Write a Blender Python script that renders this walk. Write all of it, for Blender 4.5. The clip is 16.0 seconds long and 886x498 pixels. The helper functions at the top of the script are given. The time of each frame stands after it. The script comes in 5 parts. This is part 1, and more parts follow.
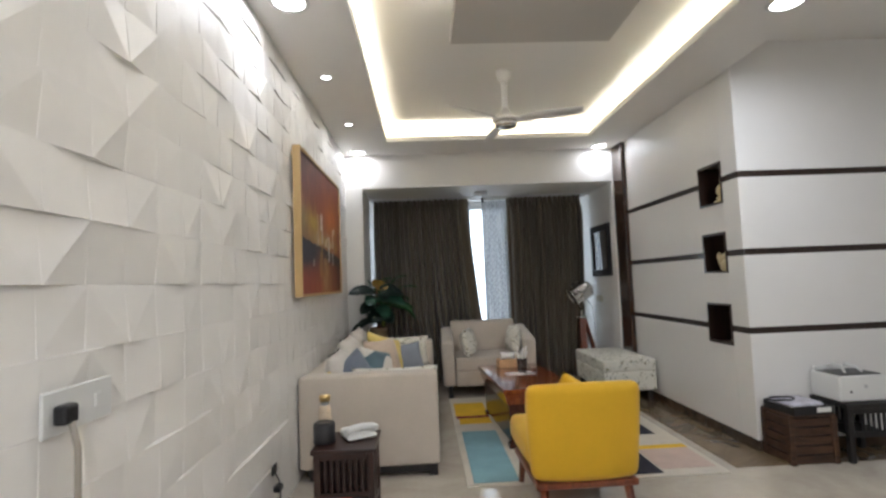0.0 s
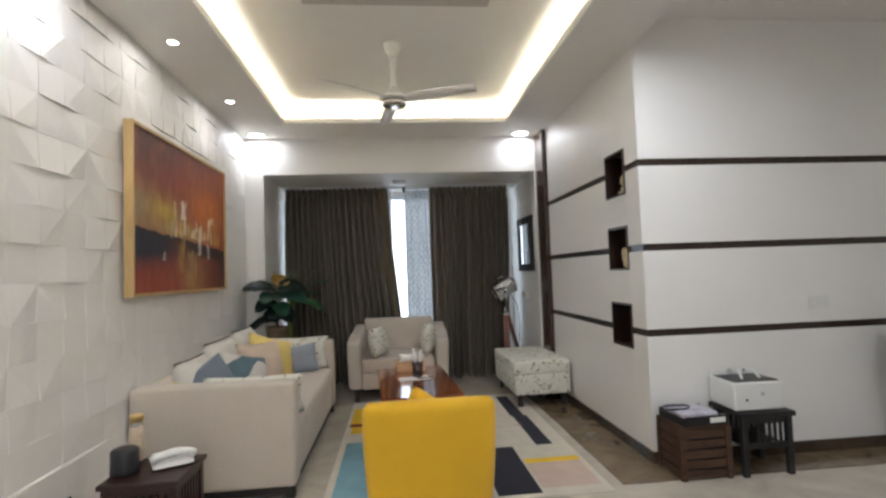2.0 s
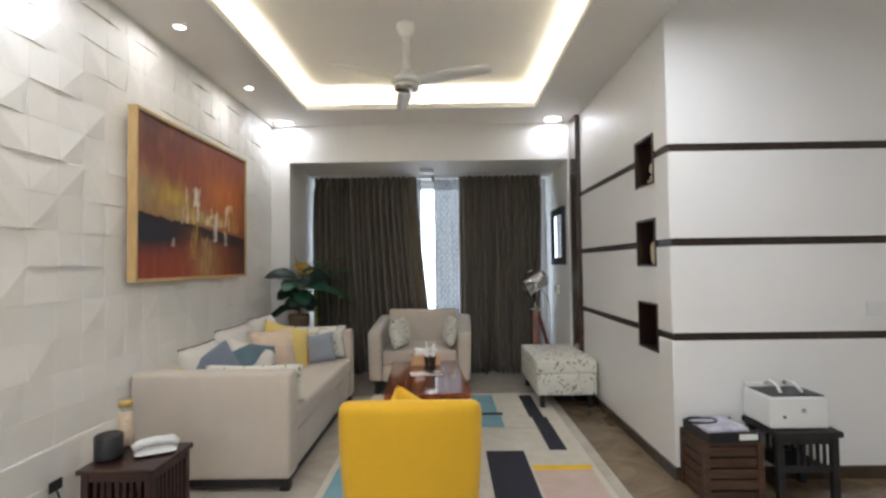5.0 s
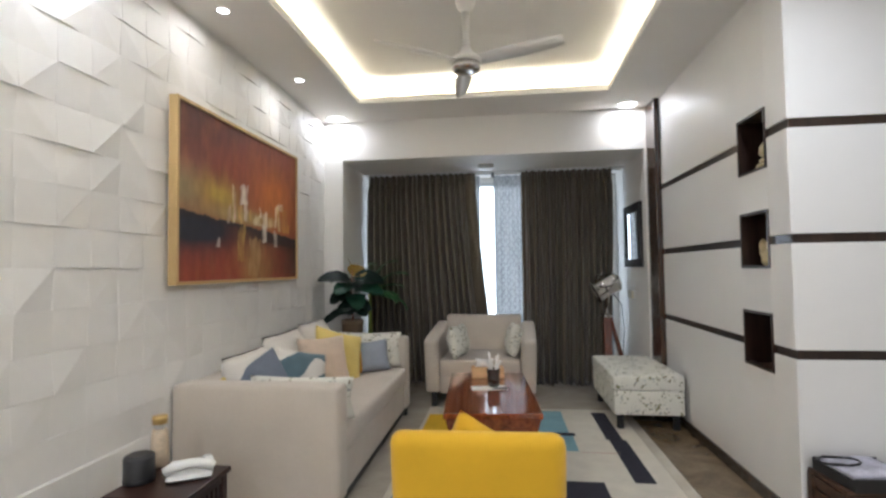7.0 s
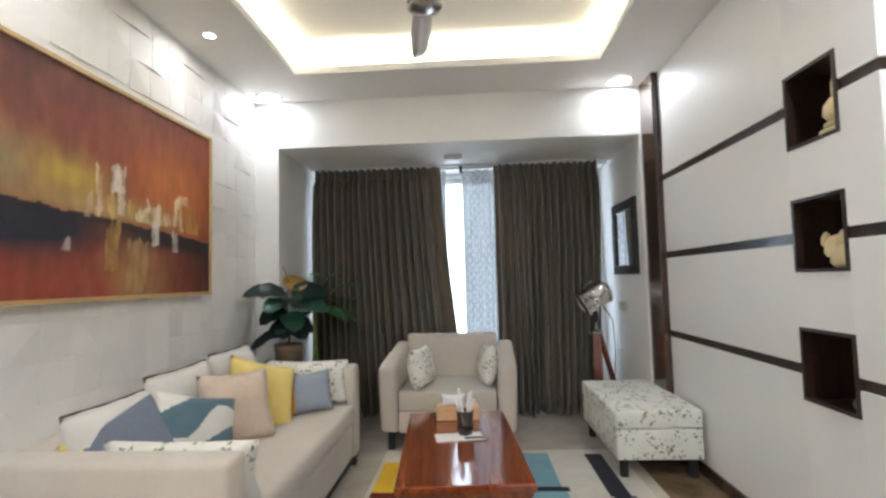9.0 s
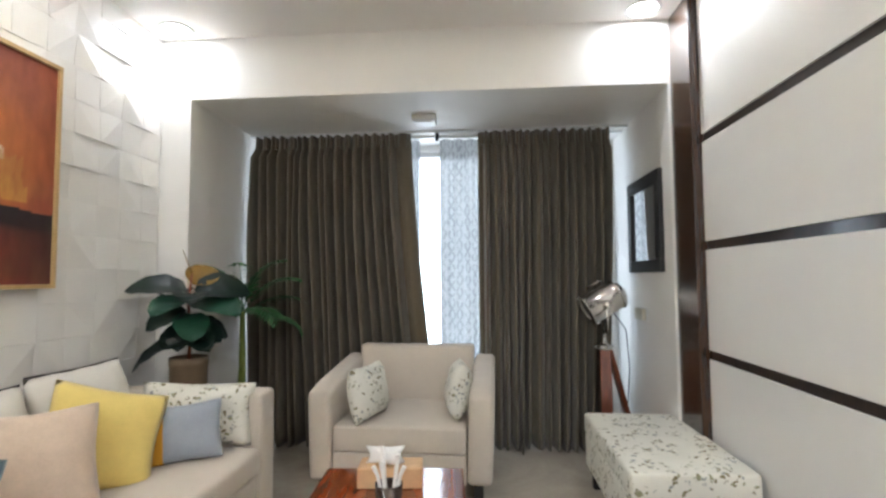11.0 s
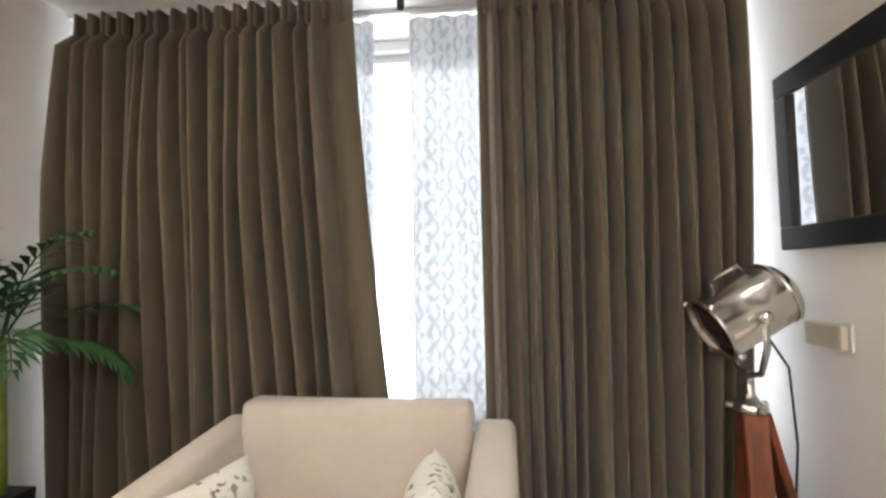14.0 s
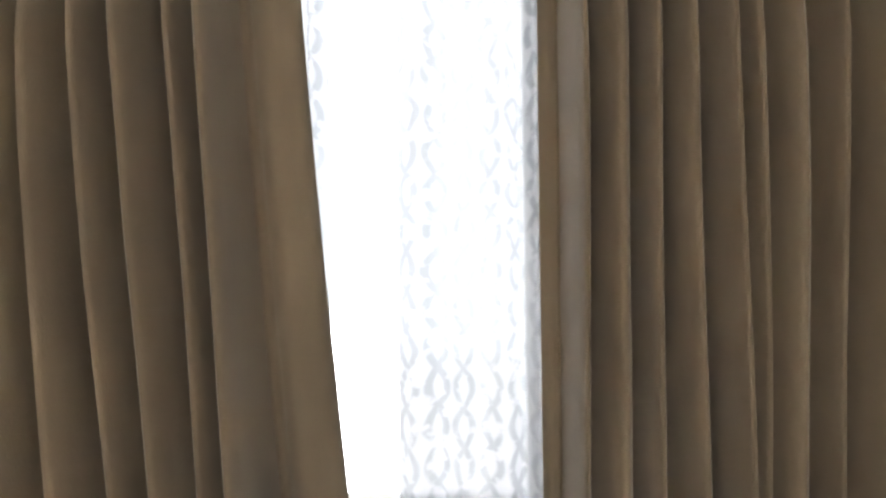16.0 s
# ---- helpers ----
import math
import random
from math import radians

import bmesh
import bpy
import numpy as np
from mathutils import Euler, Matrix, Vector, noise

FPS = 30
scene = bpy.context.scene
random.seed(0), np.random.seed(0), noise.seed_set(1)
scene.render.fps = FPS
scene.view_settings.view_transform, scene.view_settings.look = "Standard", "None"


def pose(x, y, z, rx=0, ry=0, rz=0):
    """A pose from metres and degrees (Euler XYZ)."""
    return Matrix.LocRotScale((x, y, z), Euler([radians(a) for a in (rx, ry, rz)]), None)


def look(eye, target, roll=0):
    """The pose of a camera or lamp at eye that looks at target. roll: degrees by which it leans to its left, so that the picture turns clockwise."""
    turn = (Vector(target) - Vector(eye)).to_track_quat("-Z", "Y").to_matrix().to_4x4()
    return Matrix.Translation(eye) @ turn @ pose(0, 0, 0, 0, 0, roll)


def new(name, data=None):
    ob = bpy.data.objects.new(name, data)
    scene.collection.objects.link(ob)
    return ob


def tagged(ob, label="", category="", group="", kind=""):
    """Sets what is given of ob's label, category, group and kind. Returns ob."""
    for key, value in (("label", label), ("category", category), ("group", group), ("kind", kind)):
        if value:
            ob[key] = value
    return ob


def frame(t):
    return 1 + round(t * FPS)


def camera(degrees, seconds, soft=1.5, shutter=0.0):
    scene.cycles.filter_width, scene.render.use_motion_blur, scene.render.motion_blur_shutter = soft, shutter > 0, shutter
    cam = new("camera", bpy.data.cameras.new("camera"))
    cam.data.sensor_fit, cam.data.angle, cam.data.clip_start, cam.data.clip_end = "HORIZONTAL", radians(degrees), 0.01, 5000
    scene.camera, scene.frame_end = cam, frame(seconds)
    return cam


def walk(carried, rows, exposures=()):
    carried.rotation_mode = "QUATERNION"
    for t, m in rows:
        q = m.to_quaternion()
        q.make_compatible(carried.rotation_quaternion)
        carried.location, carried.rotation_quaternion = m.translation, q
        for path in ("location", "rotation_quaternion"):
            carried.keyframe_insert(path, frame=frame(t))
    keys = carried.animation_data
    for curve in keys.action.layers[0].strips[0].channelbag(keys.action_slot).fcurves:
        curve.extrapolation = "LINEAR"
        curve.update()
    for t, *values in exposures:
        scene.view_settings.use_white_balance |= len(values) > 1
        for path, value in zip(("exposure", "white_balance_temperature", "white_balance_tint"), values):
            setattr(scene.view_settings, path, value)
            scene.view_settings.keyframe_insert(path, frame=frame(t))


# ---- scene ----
cam = camera(83.4, 16.0, soft=2.6)
PATH = [
    (0, (0.877, 1.29, 1.259), (0.955, 3.284, 1.391), -2.3),
    (0.5, (1.014, 1.435, 1.26), (1.133, 3.427, 1.391), -2.0),
    (1, (1.163, 1.542, 1.276), (1.328, 3.531, 1.41), -2.2),
    (1.5, (1.353, 1.6, 1.271), (1.535, 3.588, 1.391), -2.2),
    (2, (1.542, 1.636, 1.27), (1.734, 3.625, 1.365), -2.1),
    (2.5, (1.668, 1.707, 1.258), (1.868, 3.696, 1.342), -1.8),
    (3, (1.751, 1.776, 1.267), (1.949, 3.764, 1.35), -1.4),
    (3.5, (1.84, 1.788, 1.284), (1.995, 3.78, 1.368), -1.3),
    (6, (1.839, 1.81, 1.265), (1.691, 3.804, 1.318), -0.8),
    (6.5, (1.81, 1.994, 1.266), (1.599, 3.982, 1.331), -1.0),
    (7, (1.774, 2.166, 1.264), (1.533, 4.15, 1.343), -0.8),
    (7.5, (1.661, 2.356, 1.261), (1.443, 4.341, 1.375), -1.0),
    (8, (1.613, 2.541, 1.257), (1.435, 4.531, 1.365), -1.4),
    (8.5, (1.685, 2.77, 1.247), (1.544, 4.762, 1.366), -1.7),
    (9, (1.748, 3.006, 1.25), (1.635, 4.999, 1.373), -1.5),
    (11.5, (2.015, 4.289, 1.219), (1.861, 6.28, 1.327), -0.3),
    (12, (2.03, 4.588, 1.209), (1.872, 6.58, 1.294), -0.6),
    (12.5, (2.08, 4.89, 1.208), (1.855, 6.874, 1.319), -0.5),
    (13, (2.063, 5.192, 1.183), (1.829, 7.176, 1.289), -0.6),
    (13.5, (1.999, 5.495, 1.197), (1.814, 7.482, 1.32), -0.8),
    (14, (2.014, 5.783, 1.187), (1.821, 7.771, 1.294), -1.1),
    (14.5, (2.044, 6.042, 1.201), (1.826, 8.028, 1.308), -0.9),
    (15, (1.961, 6.293, 1.173), (1.824, 8.284, 1.303), -0.4),
    (15.5, (1.904, 6.541, 1.204), (1.805, 8.534, 1.335), -1.0),
    (16, (1.811, 6.739, 1.238), (1.761, 8.737, 1.279), -0.5),
]
EXPOSURES = [(0, 0.34, 5980, 9), (1.5, 0.37, 6050, 9), (3.0, 0.6, 6030, 9), (7.0, 0.58, 5930, 9), (9.0, 0.95, 5860, 8), (11.5, 1.2, 6030, 8), (12.5, 1.08, 6100, 10), (13.4, 1.12, 6200, 12), (14.0, 1.72, 6600, 13), (14.6, 2.0, 6700, 15), (16, 2.0, 6750, 15)]
walk(cam, [(t, look(eye, target, roll)) for t, eye, target, roll in PATH], EXPOSURES)

# ---- daylight and lamps ----
world = bpy.data.worlds.new("world")
scene.world = world
world.use_nodes = True
wn = world.node_tree
sky = wn.nodes.new("ShaderNodeTexSky")
sky.sky_type, sky.sun_disc = "NISHITA", False
sky.sun_elevation, sky.sun_rotation = radians(50), radians(200)
wn.links.new(sky.outputs[0], wn.nodes["Background"].inputs[0])
wn.nodes["Background"].inputs[1].default_value = 0.06

SUN = bpy.data.lights.new("sun", "SUN")
SUN.energy, SUN.angle, SUN.color = 2.0, radians(0.5), (1.0, 0.95, 0.88)
new("sun", SUN).matrix_world = look((0, -10, 14), (0, 0, 0))


def area_lamp(name, m, size, size_y, watts, colour, shape="RECTANGLE", spread=180):
    data = bpy.data.lights.new(name, "AREA")
    data.shape, data.size, data.size_y, data.energy, data.color = shape, size, size_y, watts, colour
    data.spread = radians(spread)
    ob = new(name, data)
    ob.matrix_world = m
    return ob


WARM, COOL, DAY = (1.0, 0.91, 0.74), (0.97, 0.97, 1.0), (0.86, 0.93, 1.0)
W_COVE, W_SPOT, W_PANEL, W_WINDOW = 11.0, 1.1, 9.5, 27.0
# daylight that comes in through the window's opening
area_lamp("window_light", look((1.615, 8.30, 1.38), (1.61, 0, 1.38)), 2.70, 1.74, W_WINDOW, DAY)

# ---- materials ----


def material(name, colour, rough=0.6, metal=0.0, vary=0.08, scale=6.0, bump=0.0, bump_scale=60.0, sheen=0.0, coat=0.0, stretch=(1, 1, 1), emit=0.0, per_object=0.0):
    m = bpy.data.materials.new(name)
    m.use_nodes = True
    n, l = m.node_tree.nodes, m.node_tree.links
    b = n["Principled BSDF"]
    b.inputs["Roughness"].default_value, b.inputs["Metallic"].default_value = rough, metal
    b.inputs["Sheen Weight"].default_value, b.inputs["Coat Weight"].default_value = sheen, coat
    b.inputs["Coat Roughness"].default_value = 0.12
    tc, mp = n.new("ShaderNodeTexCoord"), n.new("ShaderNodeMapping")
    mp.inputs["Scale"].default_value = stretch
    l.new(tc.outputs["Object"], mp.inputs["Vector"])
    big, small = n.new("ShaderNodeTexNoise"), n.new("ShaderNodeTexNoise")
    big.inputs["Scale"].default_value, small.inputs["Scale"].default_value = scale, scale * 9
    big.inputs["Detail"].default_value = small.inputs["Detail"].default_value = 4
    for t in (big, small):
        l.new(mp.outputs[0], t.inputs["Vector"])
    mix = n.new("ShaderNodeMath")
    mix.operation = "MULTIPLY_ADD"
    mix.inputs[1].default_value = 0.4
    l.new(small.outputs[0], mix.inputs[0]), l.new(big.outputs[0], mix.inputs[2])
    ramp = n.new("ShaderNodeMapRange")
    ramp.inputs["From Min"].default_value, ramp.inputs["From Max"].default_value = 0.4, 1.0
    ramp.inputs["To Min"].default_value, ramp.inputs["To Max"].default_value = 1 - vary, 1 + vary
    l.new(mix.outputs[0], ramp.inputs["Value"])
    value = ramp.outputs[0]
    if per_object:
        info, rnd, mul = n.new("ShaderNodeObjectInfo"), n.new("ShaderNodeMapRange"), n.new("ShaderNodeMath")
        rnd.inputs["To Min"].default_value, rnd.inputs["To Max"].default_value = 1 - per_object, 1 + per_object
        mul.operation = "MULTIPLY"
        l.new(info.outputs["Random"], rnd.inputs["Value"])
        l.new(rnd.outputs[0], mul.inputs[0]), l.new(value, mul.inputs[1])
        value = mul.outputs[0]
    tint = n.new("ShaderNodeVectorMath")
    tint.operation = "SCALE"
    tint.inputs[0].default_value = colour
    l.new(value, tint.inputs["Scale"])
    l.new(tint.outputs[0], b.inputs["Base Color"])
    if bump:
        t, bp = n.new("ShaderNodeTexNoise"), n.new("ShaderNodeBump")
        t.inputs["Scale"].default_value, t.inputs["Detail"].default_value = bump_scale, 3
        l.new(mp.outputs[0], t.inputs["Vector"])
        bp.inputs["Strength"].default_value, bp.inputs["Distance"].default_value = bump, 0.004
        l.new(t.outputs[0], bp.inputs["Height"]), l.new(bp.outputs[0], b.inputs["Normal"])
    if emit:
        b.inputs["Emission Color"].default_value, b.inputs["Emission Strength"].default_value = (*colour, 1), emit
    return m


def wood(name, dark, light, rough=0.35, scale=3.0, stretch=(1, 12, 12), coat=0.3):
    m = bpy.data.materials.new(name)
    m.use_nodes = True
    n, l = m.node_tree.nodes, m.node_tree.links
    b = n["Principled BSDF"]
    b.inputs["Roughness"].default_value, b.inputs["Coat Weight"].default_value, b.inputs["Coat Roughness"].default_value = rough, coat, 0.1
    tc, mp = n.new("ShaderNodeTexCoord"), n.new("ShaderNodeMapping")
    mp.inputs["Scale"].default_value = stretch
    l.new(tc.outputs["Object"], mp.inputs["Vector"])
    t = n.new("ShaderNodeTexNoise")
    t.inputs["Scale"].default_value, t.inputs["Detail"].default_value, t.inputs["Distortion"].default_value = scale, 8, 1.2
    l.new(mp.outputs[0], t.inputs["Vector"])
    r = n.new("ShaderNodeValToRGB")
    r.color_ramp.elements[0].position, r.color_ramp.elements[1].position = 0.3, 0.72
    r.color_ramp.elements[0].color, r.color_ramp.elements[1].color = (*dark, 1), (*light, 1)
    l.new(t.outputs[0], r.inputs[0]), l.new(r.outputs[0], b.inputs["Base Color"])
    bp = n.new("ShaderNodeBump")
    bp.inputs["Strength"].default_value, bp.inputs["Distance"].default_value = 0.15, 0.002
    l.new(t.outputs[0], bp.inputs["Height"]), l.new(bp.outputs[0], b.inputs["Normal"])
    return m


def floral(name):
    """Cream upholstery printed with small scattered sprigs in olive, brown and grey-green."""
    m = material(name, (0.72, 0.70, 0.62), 0.85, vary=0.05, scale=9, bump=0.25, bump_scale=500)
    n, l = m.node_tree.nodes, m.node_tree.links
    b = n["Principled BSDF"]
    ground = b.inputs["Base Color"].links[0].from_socket
    tc = n.new("ShaderNodeTexCoord")
    wob = n.new("ShaderNodeTexNoise")
    wob.inputs["Scale"].default_value, wob.inputs["Detail"].default_value = 26, 2
    l.new(tc.outputs["Object"], wob.inputs["Vector"])
    bend = n.new("ShaderNodeVectorMath")
    bend.operation = "MULTIPLY_ADD"
    bend.inputs[1].default_value = (0.05, 0.05, 0.05)
    l.new(wob.outputs["Color"], bend.inputs[0]), l.new(tc.outputs["Object"], bend.inputs[2])
    leaf, clump = n.new("ShaderNodeTexVoronoi"), n.new("ShaderNodeTexVoronoi")
    leaf.inputs["Scale"].default_value, clump.inputs["Scale"].default_value = 46.0, 10.5
    l.new(bend.outputs[0], leaf.inputs["Vector"]), l.new(bend.outputs[0], clump.inputs["Vector"])
    petal, near = n.new("ShaderNodeMapRange"), n.new("ShaderNodeMapRange")
    petal.inputs["From Min"].default_value, petal.inputs["From Max"].default_value = 0.50, 0.38
    near.inputs["From Min"].default_value, near.inputs["From Max"].default_value = 0.60, 0.50
    l.new(leaf.outputs["Distance"], petal.inputs["Value"]), l.new(clump.outputs["Distance"], near.inputs["Value"])
    keep = n.new("ShaderNodeSeparateColor")
    l.new(leaf.outputs["Color"], keep.inputs[0])
    some = n.new("ShaderNodeMath")
    some.operation, some.inputs[1].default_value = "GREATER_THAN", 0.38
    l.new(keep.outputs[1], some.inputs[0])
    both, all3 = n.new("ShaderNodeMath"), n.new("ShaderNodeMath")
    both.operation = all3.operation = "MULTIPLY"
    l.new(petal.outputs[0], both.inputs[0]), l.new(near.outputs[0], both.inputs[1])
    l.new(both.outputs[0], all3.inputs[0]), l.new(some.outputs[0], all3.inputs[1])
    pick = n.new("ShaderNodeValToRGB")
    pick.color_ramp.interpolation = "CONSTANT"
    pick.color_ramp.elements[0].color, pick.color_ramp.elements[1].color = (0.20, 0.165, 0.085, 1), (0.31, 0.32, 0.30, 1)
    pick.color_ramp.elements[1].position = 0.45
    extra = pick.color_ramp.elements.new(0.72)
    extra.color = (0.27, 0.26, 0.15, 1)
    l.new(keep.outputs[0], pick.inputs[0])
    blend = n.new("ShaderNodeMix")
    blend.data_type = "RGBA"
    l.new(all3.outputs[0], blend.inputs[0]), l.new(ground, blend.inputs[6]), l.new(pick.outputs[0], blend.inputs[7])
    l.new(blend.outputs[2], b.inputs["Base Color"])
    return m


def marble(name, base, vein, rough, scale=2.2):
    m = bpy.data.materials.new(name)
    m.use_nodes = True
    n, l = m.node_tree.nodes, m.node_tree.links
    b = n["Principled BSDF"]
    b.inputs["Roughness"].default_value = rough
    tc = n.new("ShaderNodeTexCoord")
    t1, t2 = n.new("ShaderNodeTexNoise"), n.new("ShaderNodeTexNoise")
    t1.inputs["Scale"].default_value, t1.inputs["Detail"].default_value, t1.inputs["Distortion"].default_value = scale, 9, 1.6
    t2.inputs["Scale"].default_value, t2.inputs["Detail"].default_value = scale * 14, 5
    l.new(tc.outputs["Object"], t1.inputs["Vector"]), l.new(tc.outputs["Object"], t2.inputs["Vector"])
    s = n.new("ShaderNodeMath")
    s.operation = "MULTIPLY_ADD"
    s.inputs[1].default_value = 0.25
    l.new(t2.outputs[0], s.inputs[0]), l.new(t1.outputs[0], s.inputs[2])
    r = n.new("ShaderNodeValToRGB")
    r.color_ramp.elements[0].position, r.color_ramp.elements[1].position = 0.42, 0.8
    r.color_ramp.elements[0].color, r.color_ramp.elements[1].color = (*vein, 1), (*base, 1)
    l.new(s.outputs[0], r.inputs[0]), l.new(r.outputs[0], b.inputs["Base Color"])
    return m


def leaf_material(name, colour, rough=0.38):
    m = material(name, colour, rough, vary=0.25, scale=18, bump=0.2, bump_scale=40)
    m.node_tree.nodes["Principled BSDF"].inputs["Specular IOR Level"].default_value = 0.3
    return m


def curtain_cloth(name, colour):
    m = material(name, colour, 0.8, vary=0.12, scale=4, bump=0.25, bump_scale=420, sheen=0.25, stretch=(1, 1, 0.3))
    return m


def sheer_cloth(name):
    """White voile that lets daylight through, with an ogee leaf pattern woven in."""
    m = bpy.data.materials.new(name)
    m.use_nodes = True
    n, l = m.node_tree.nodes, m.node_tree.links
    n.remove(n["Principled BSDF"])
    out = n["Material Output"]
    tc, sep = n.new("ShaderNodeTexCoord"), n.new("ShaderNodeSeparateXYZ")
    l.new(tc.outputs["UV"], sep.inputs[0])

    def math2(op, a, b=None, c=None):
        k = n.new("ShaderNodeMath")
        k.operation = op
        for i, v in enumerate((a, b, c)):
            if v is None:
                continue
            if isinstance(v, (int, float)):
                k.inputs[i].default_value = v
            else:
                l.new(v, k.inputs[i])
        return k.outputs[0]

    noise_t = n.new("ShaderNodeTexNoise")
    noise_t.inputs["Scale"].default_value = 9
    l.new(tc.outputs["UV"], noise_t.inputs["Vector"])
    # vertical columns of linked lozenges, about 55 mm wide and 90 mm high
    u = math2("MULTIPLY_ADD", noise_t.outputs[0], 1.2, math2("MULTIPLY", sep.outputs[0], 57.0))
    v = math2("MULTIPLY", sep.outputs[1], 35.0)
    wave = math2("MULTIPLY", math2("SINE", v), 0.95)
    ogee = math2("ABSOLUTE", math2("SINE", math2("ADD", u, wave)))
    ogee2 = math2("ABSOLUTE", math2("SINE", math2("SUBTRACT", u, wave)))
    line = math2("MINIMUM", ogee, ogee2)
    pattern = n.new("ShaderNodeMapRange")
    pattern.inputs["From Min"].default_value, pattern.inputs["From Max"].default_value = 0.62, 0.22
    l.new(line, pattern.inputs["Value"])
    tone = n.new("ShaderNodeMix")
    tone.data_type = "RGBA"
    tone.inputs[6].default_value, tone.inputs[7].default_value = (0.22, 0.22, 0.22, 1), (0.07, 0.074, 0.079, 1)
    leaf = n.new("ShaderNodeTexNoise")
    leaf.inputs["Scale"].default_value = 30
    l.new(tc.outputs["UV"], leaf.inputs["Vector"])
    broken = n.new("ShaderNodeMapRange")
    broken.inputs["From Min"].default_value, broken.inputs["From Max"].default_value = 0.36, 0.50
    l.new(leaf.outputs[0], broken.inputs["Value"])
    patch = n.new("ShaderNodeTexNoise")
    patch.inputs["Scale"].default_value, patch.inputs["Detail"].default_value = 1.0, 3
    spread = n.new("ShaderNodeMapping")
    spread.inputs["Scale"].default_value = (14, 1.2, 1)
    l.new(tc.outputs["UV"], spread.inputs["Vector"]), l.new(spread.outputs[0], patch.inputs["Vector"])
    band = n.new("ShaderNodeMapRange")
    band.inputs["From Min"].default_value, band.inputs["From Max"].default_value = 0.38, 0.6
    l.new(patch.outputs[0], band.inputs["Value"])
    worked = math2("MULTIPLY", math2("MULTIPLY", pattern.outputs[0], broken.outputs[0]), math2("MULTIPLY_ADD", band.outputs[0], 0.45, 0.5))
    l.new(math2("MULTIPLY_ADD", band.outputs[0], 0.25, worked), tone.inputs[0])
    clear, cloth, body = n.new("ShaderNodeBsdfTransparent"), n.new("ShaderNodeBsdfTranslucent"), n.new("ShaderNodeBsdfDiffuse")
    body.inputs[0].default_value = (0.6, 0.62, 0.64, 1)
    l.new(tone.outputs[2], cloth.inputs[0])
    mix2 = n.new("ShaderNodeMixShader")
    dim = n.new("ShaderNodeMixShader")
    dim.inputs[0].default_value = 0.25
    l.new(cloth.outputs[0], dim.inputs[1]), l.new(body.outputs[0], dim.inputs[2])
    mix2.inputs[0].default_value = 0.95
    l.new(clear.outputs[0], mix2.inputs[1]), l.new(dim.outputs[0], mix2.inputs[2])
    l.new(mix2.outputs[0], out.inputs[0])
    return m


def canvas_paint(name):
    m = bpy.data.materials.new(name)
    m.use_nodes = True
    n, l = m.node_tree.nodes, m.node_tree.links
    b = n["Principled BSDF"]
    b.inputs["Roughness"].default_value = 0.5
    a, t, bp = n.new("ShaderNodeVertexColor"), n.new("ShaderNodeTexNoise"), n.new("ShaderNodeBump")
    a.layer_name = "paint"
    t.inputs["Scale"].default_value, t.inputs["Detail"].default_value = 60, 6
    bp.inputs["Strength"].default_value, bp.inputs["Distance"].default_value = 0.3, 0.003
    l.new(a.outputs[0], b.inputs["Base Color"])
    l.new(t.outputs[0], bp.inputs["Height"]), l.new(bp.outputs[0], b.inputs["Normal"])
    return m


def glass(name, colour=(1, 1, 1), rough=0.0):
    m = bpy.data.materials.new(name)
    m.use_nodes = True
    b = m.node_tree.nodes["Principled BSDF"]
    b.inputs["Base Color"].default_value, b.inputs["Roughness"].default_value = (*colour, 1), rough
    b.inputs["Transmission Weight"].default_value, b.inputs["IOR"].default_value = 1.0, 1.45
    return m


def glow(name, colour, strength):
    m = bpy.data.materials.new(name)
    m.use_nodes = True
    b = m.node_tree.nodes["Principled BSDF"]
    b.inputs["Base Color"].default_value = (*colour, 1)
    b.inputs["Emission Color"].default_value, b.inputs["Emission Strength"].default_value = (*colour, 1), strength
    return m


M_WALL = material("white_wall_paint", (0.83, 0.81, 0.775), 0.55, vary=0.025, scale=1.5, bump=0.05, bump_scale=220)
M_PANEL = material("white_lacquer_panel", (0.80, 0.785, 0.76), 0.42, vary=0.02, scale=1.2, bump=0.02, bump_scale=30)
M_TILE = material("white_gypsum_relief", (0.84, 0.815, 0.775), 0.5, vary=0.03, scale=3, bump=0.08, bump_scale=150, per_object=0.015)
M_CEIL = material("white_ceiling_paint", (0.84, 0.815, 0.78), 0.7, vary=0.02, scale=1.2, bump=0.03, bump_scale=200)
# greyer than the ceiling: the hung panel's shade is put into its colour
M_HUNG = material("shade_greyed_panel_paint", (0.56, 0.53, 0.49), 0.7, vary=0.02, scale=1.2)
M_FLOOR = marble("beige_polished_marble", (0.55, 0.50, 0.42), (0.44, 0.39, 0.32), 0.14)
M_BORDER = marble("brown_marble_border", (0.20, 0.145, 0.085), (0.10, 0.068, 0.038), 0.12, 3.5)
M_SKIRT = marble("dark_marble_skirting", (0.085, 0.06, 0.04), (0.04, 0.027, 0.018), 0.2, 4)
M_DARKWOOD = wood("dark_wenge_veneer", (0.014, 0.008, 0.006), (0.040, 0.020, 0.013), 0.3, 2.5, (14, 14, 1), 0.4)
M_STRIP = wood("glossy_brown_veneer", (0.022, 0.010, 0.006), (0.075, 0.034, 0.016), 0.26, 2.5, (14, 14, 1), 0.6)
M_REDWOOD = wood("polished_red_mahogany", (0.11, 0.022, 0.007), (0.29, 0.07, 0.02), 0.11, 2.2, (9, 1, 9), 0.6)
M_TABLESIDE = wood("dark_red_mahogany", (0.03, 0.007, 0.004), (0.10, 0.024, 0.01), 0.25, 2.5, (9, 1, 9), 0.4)
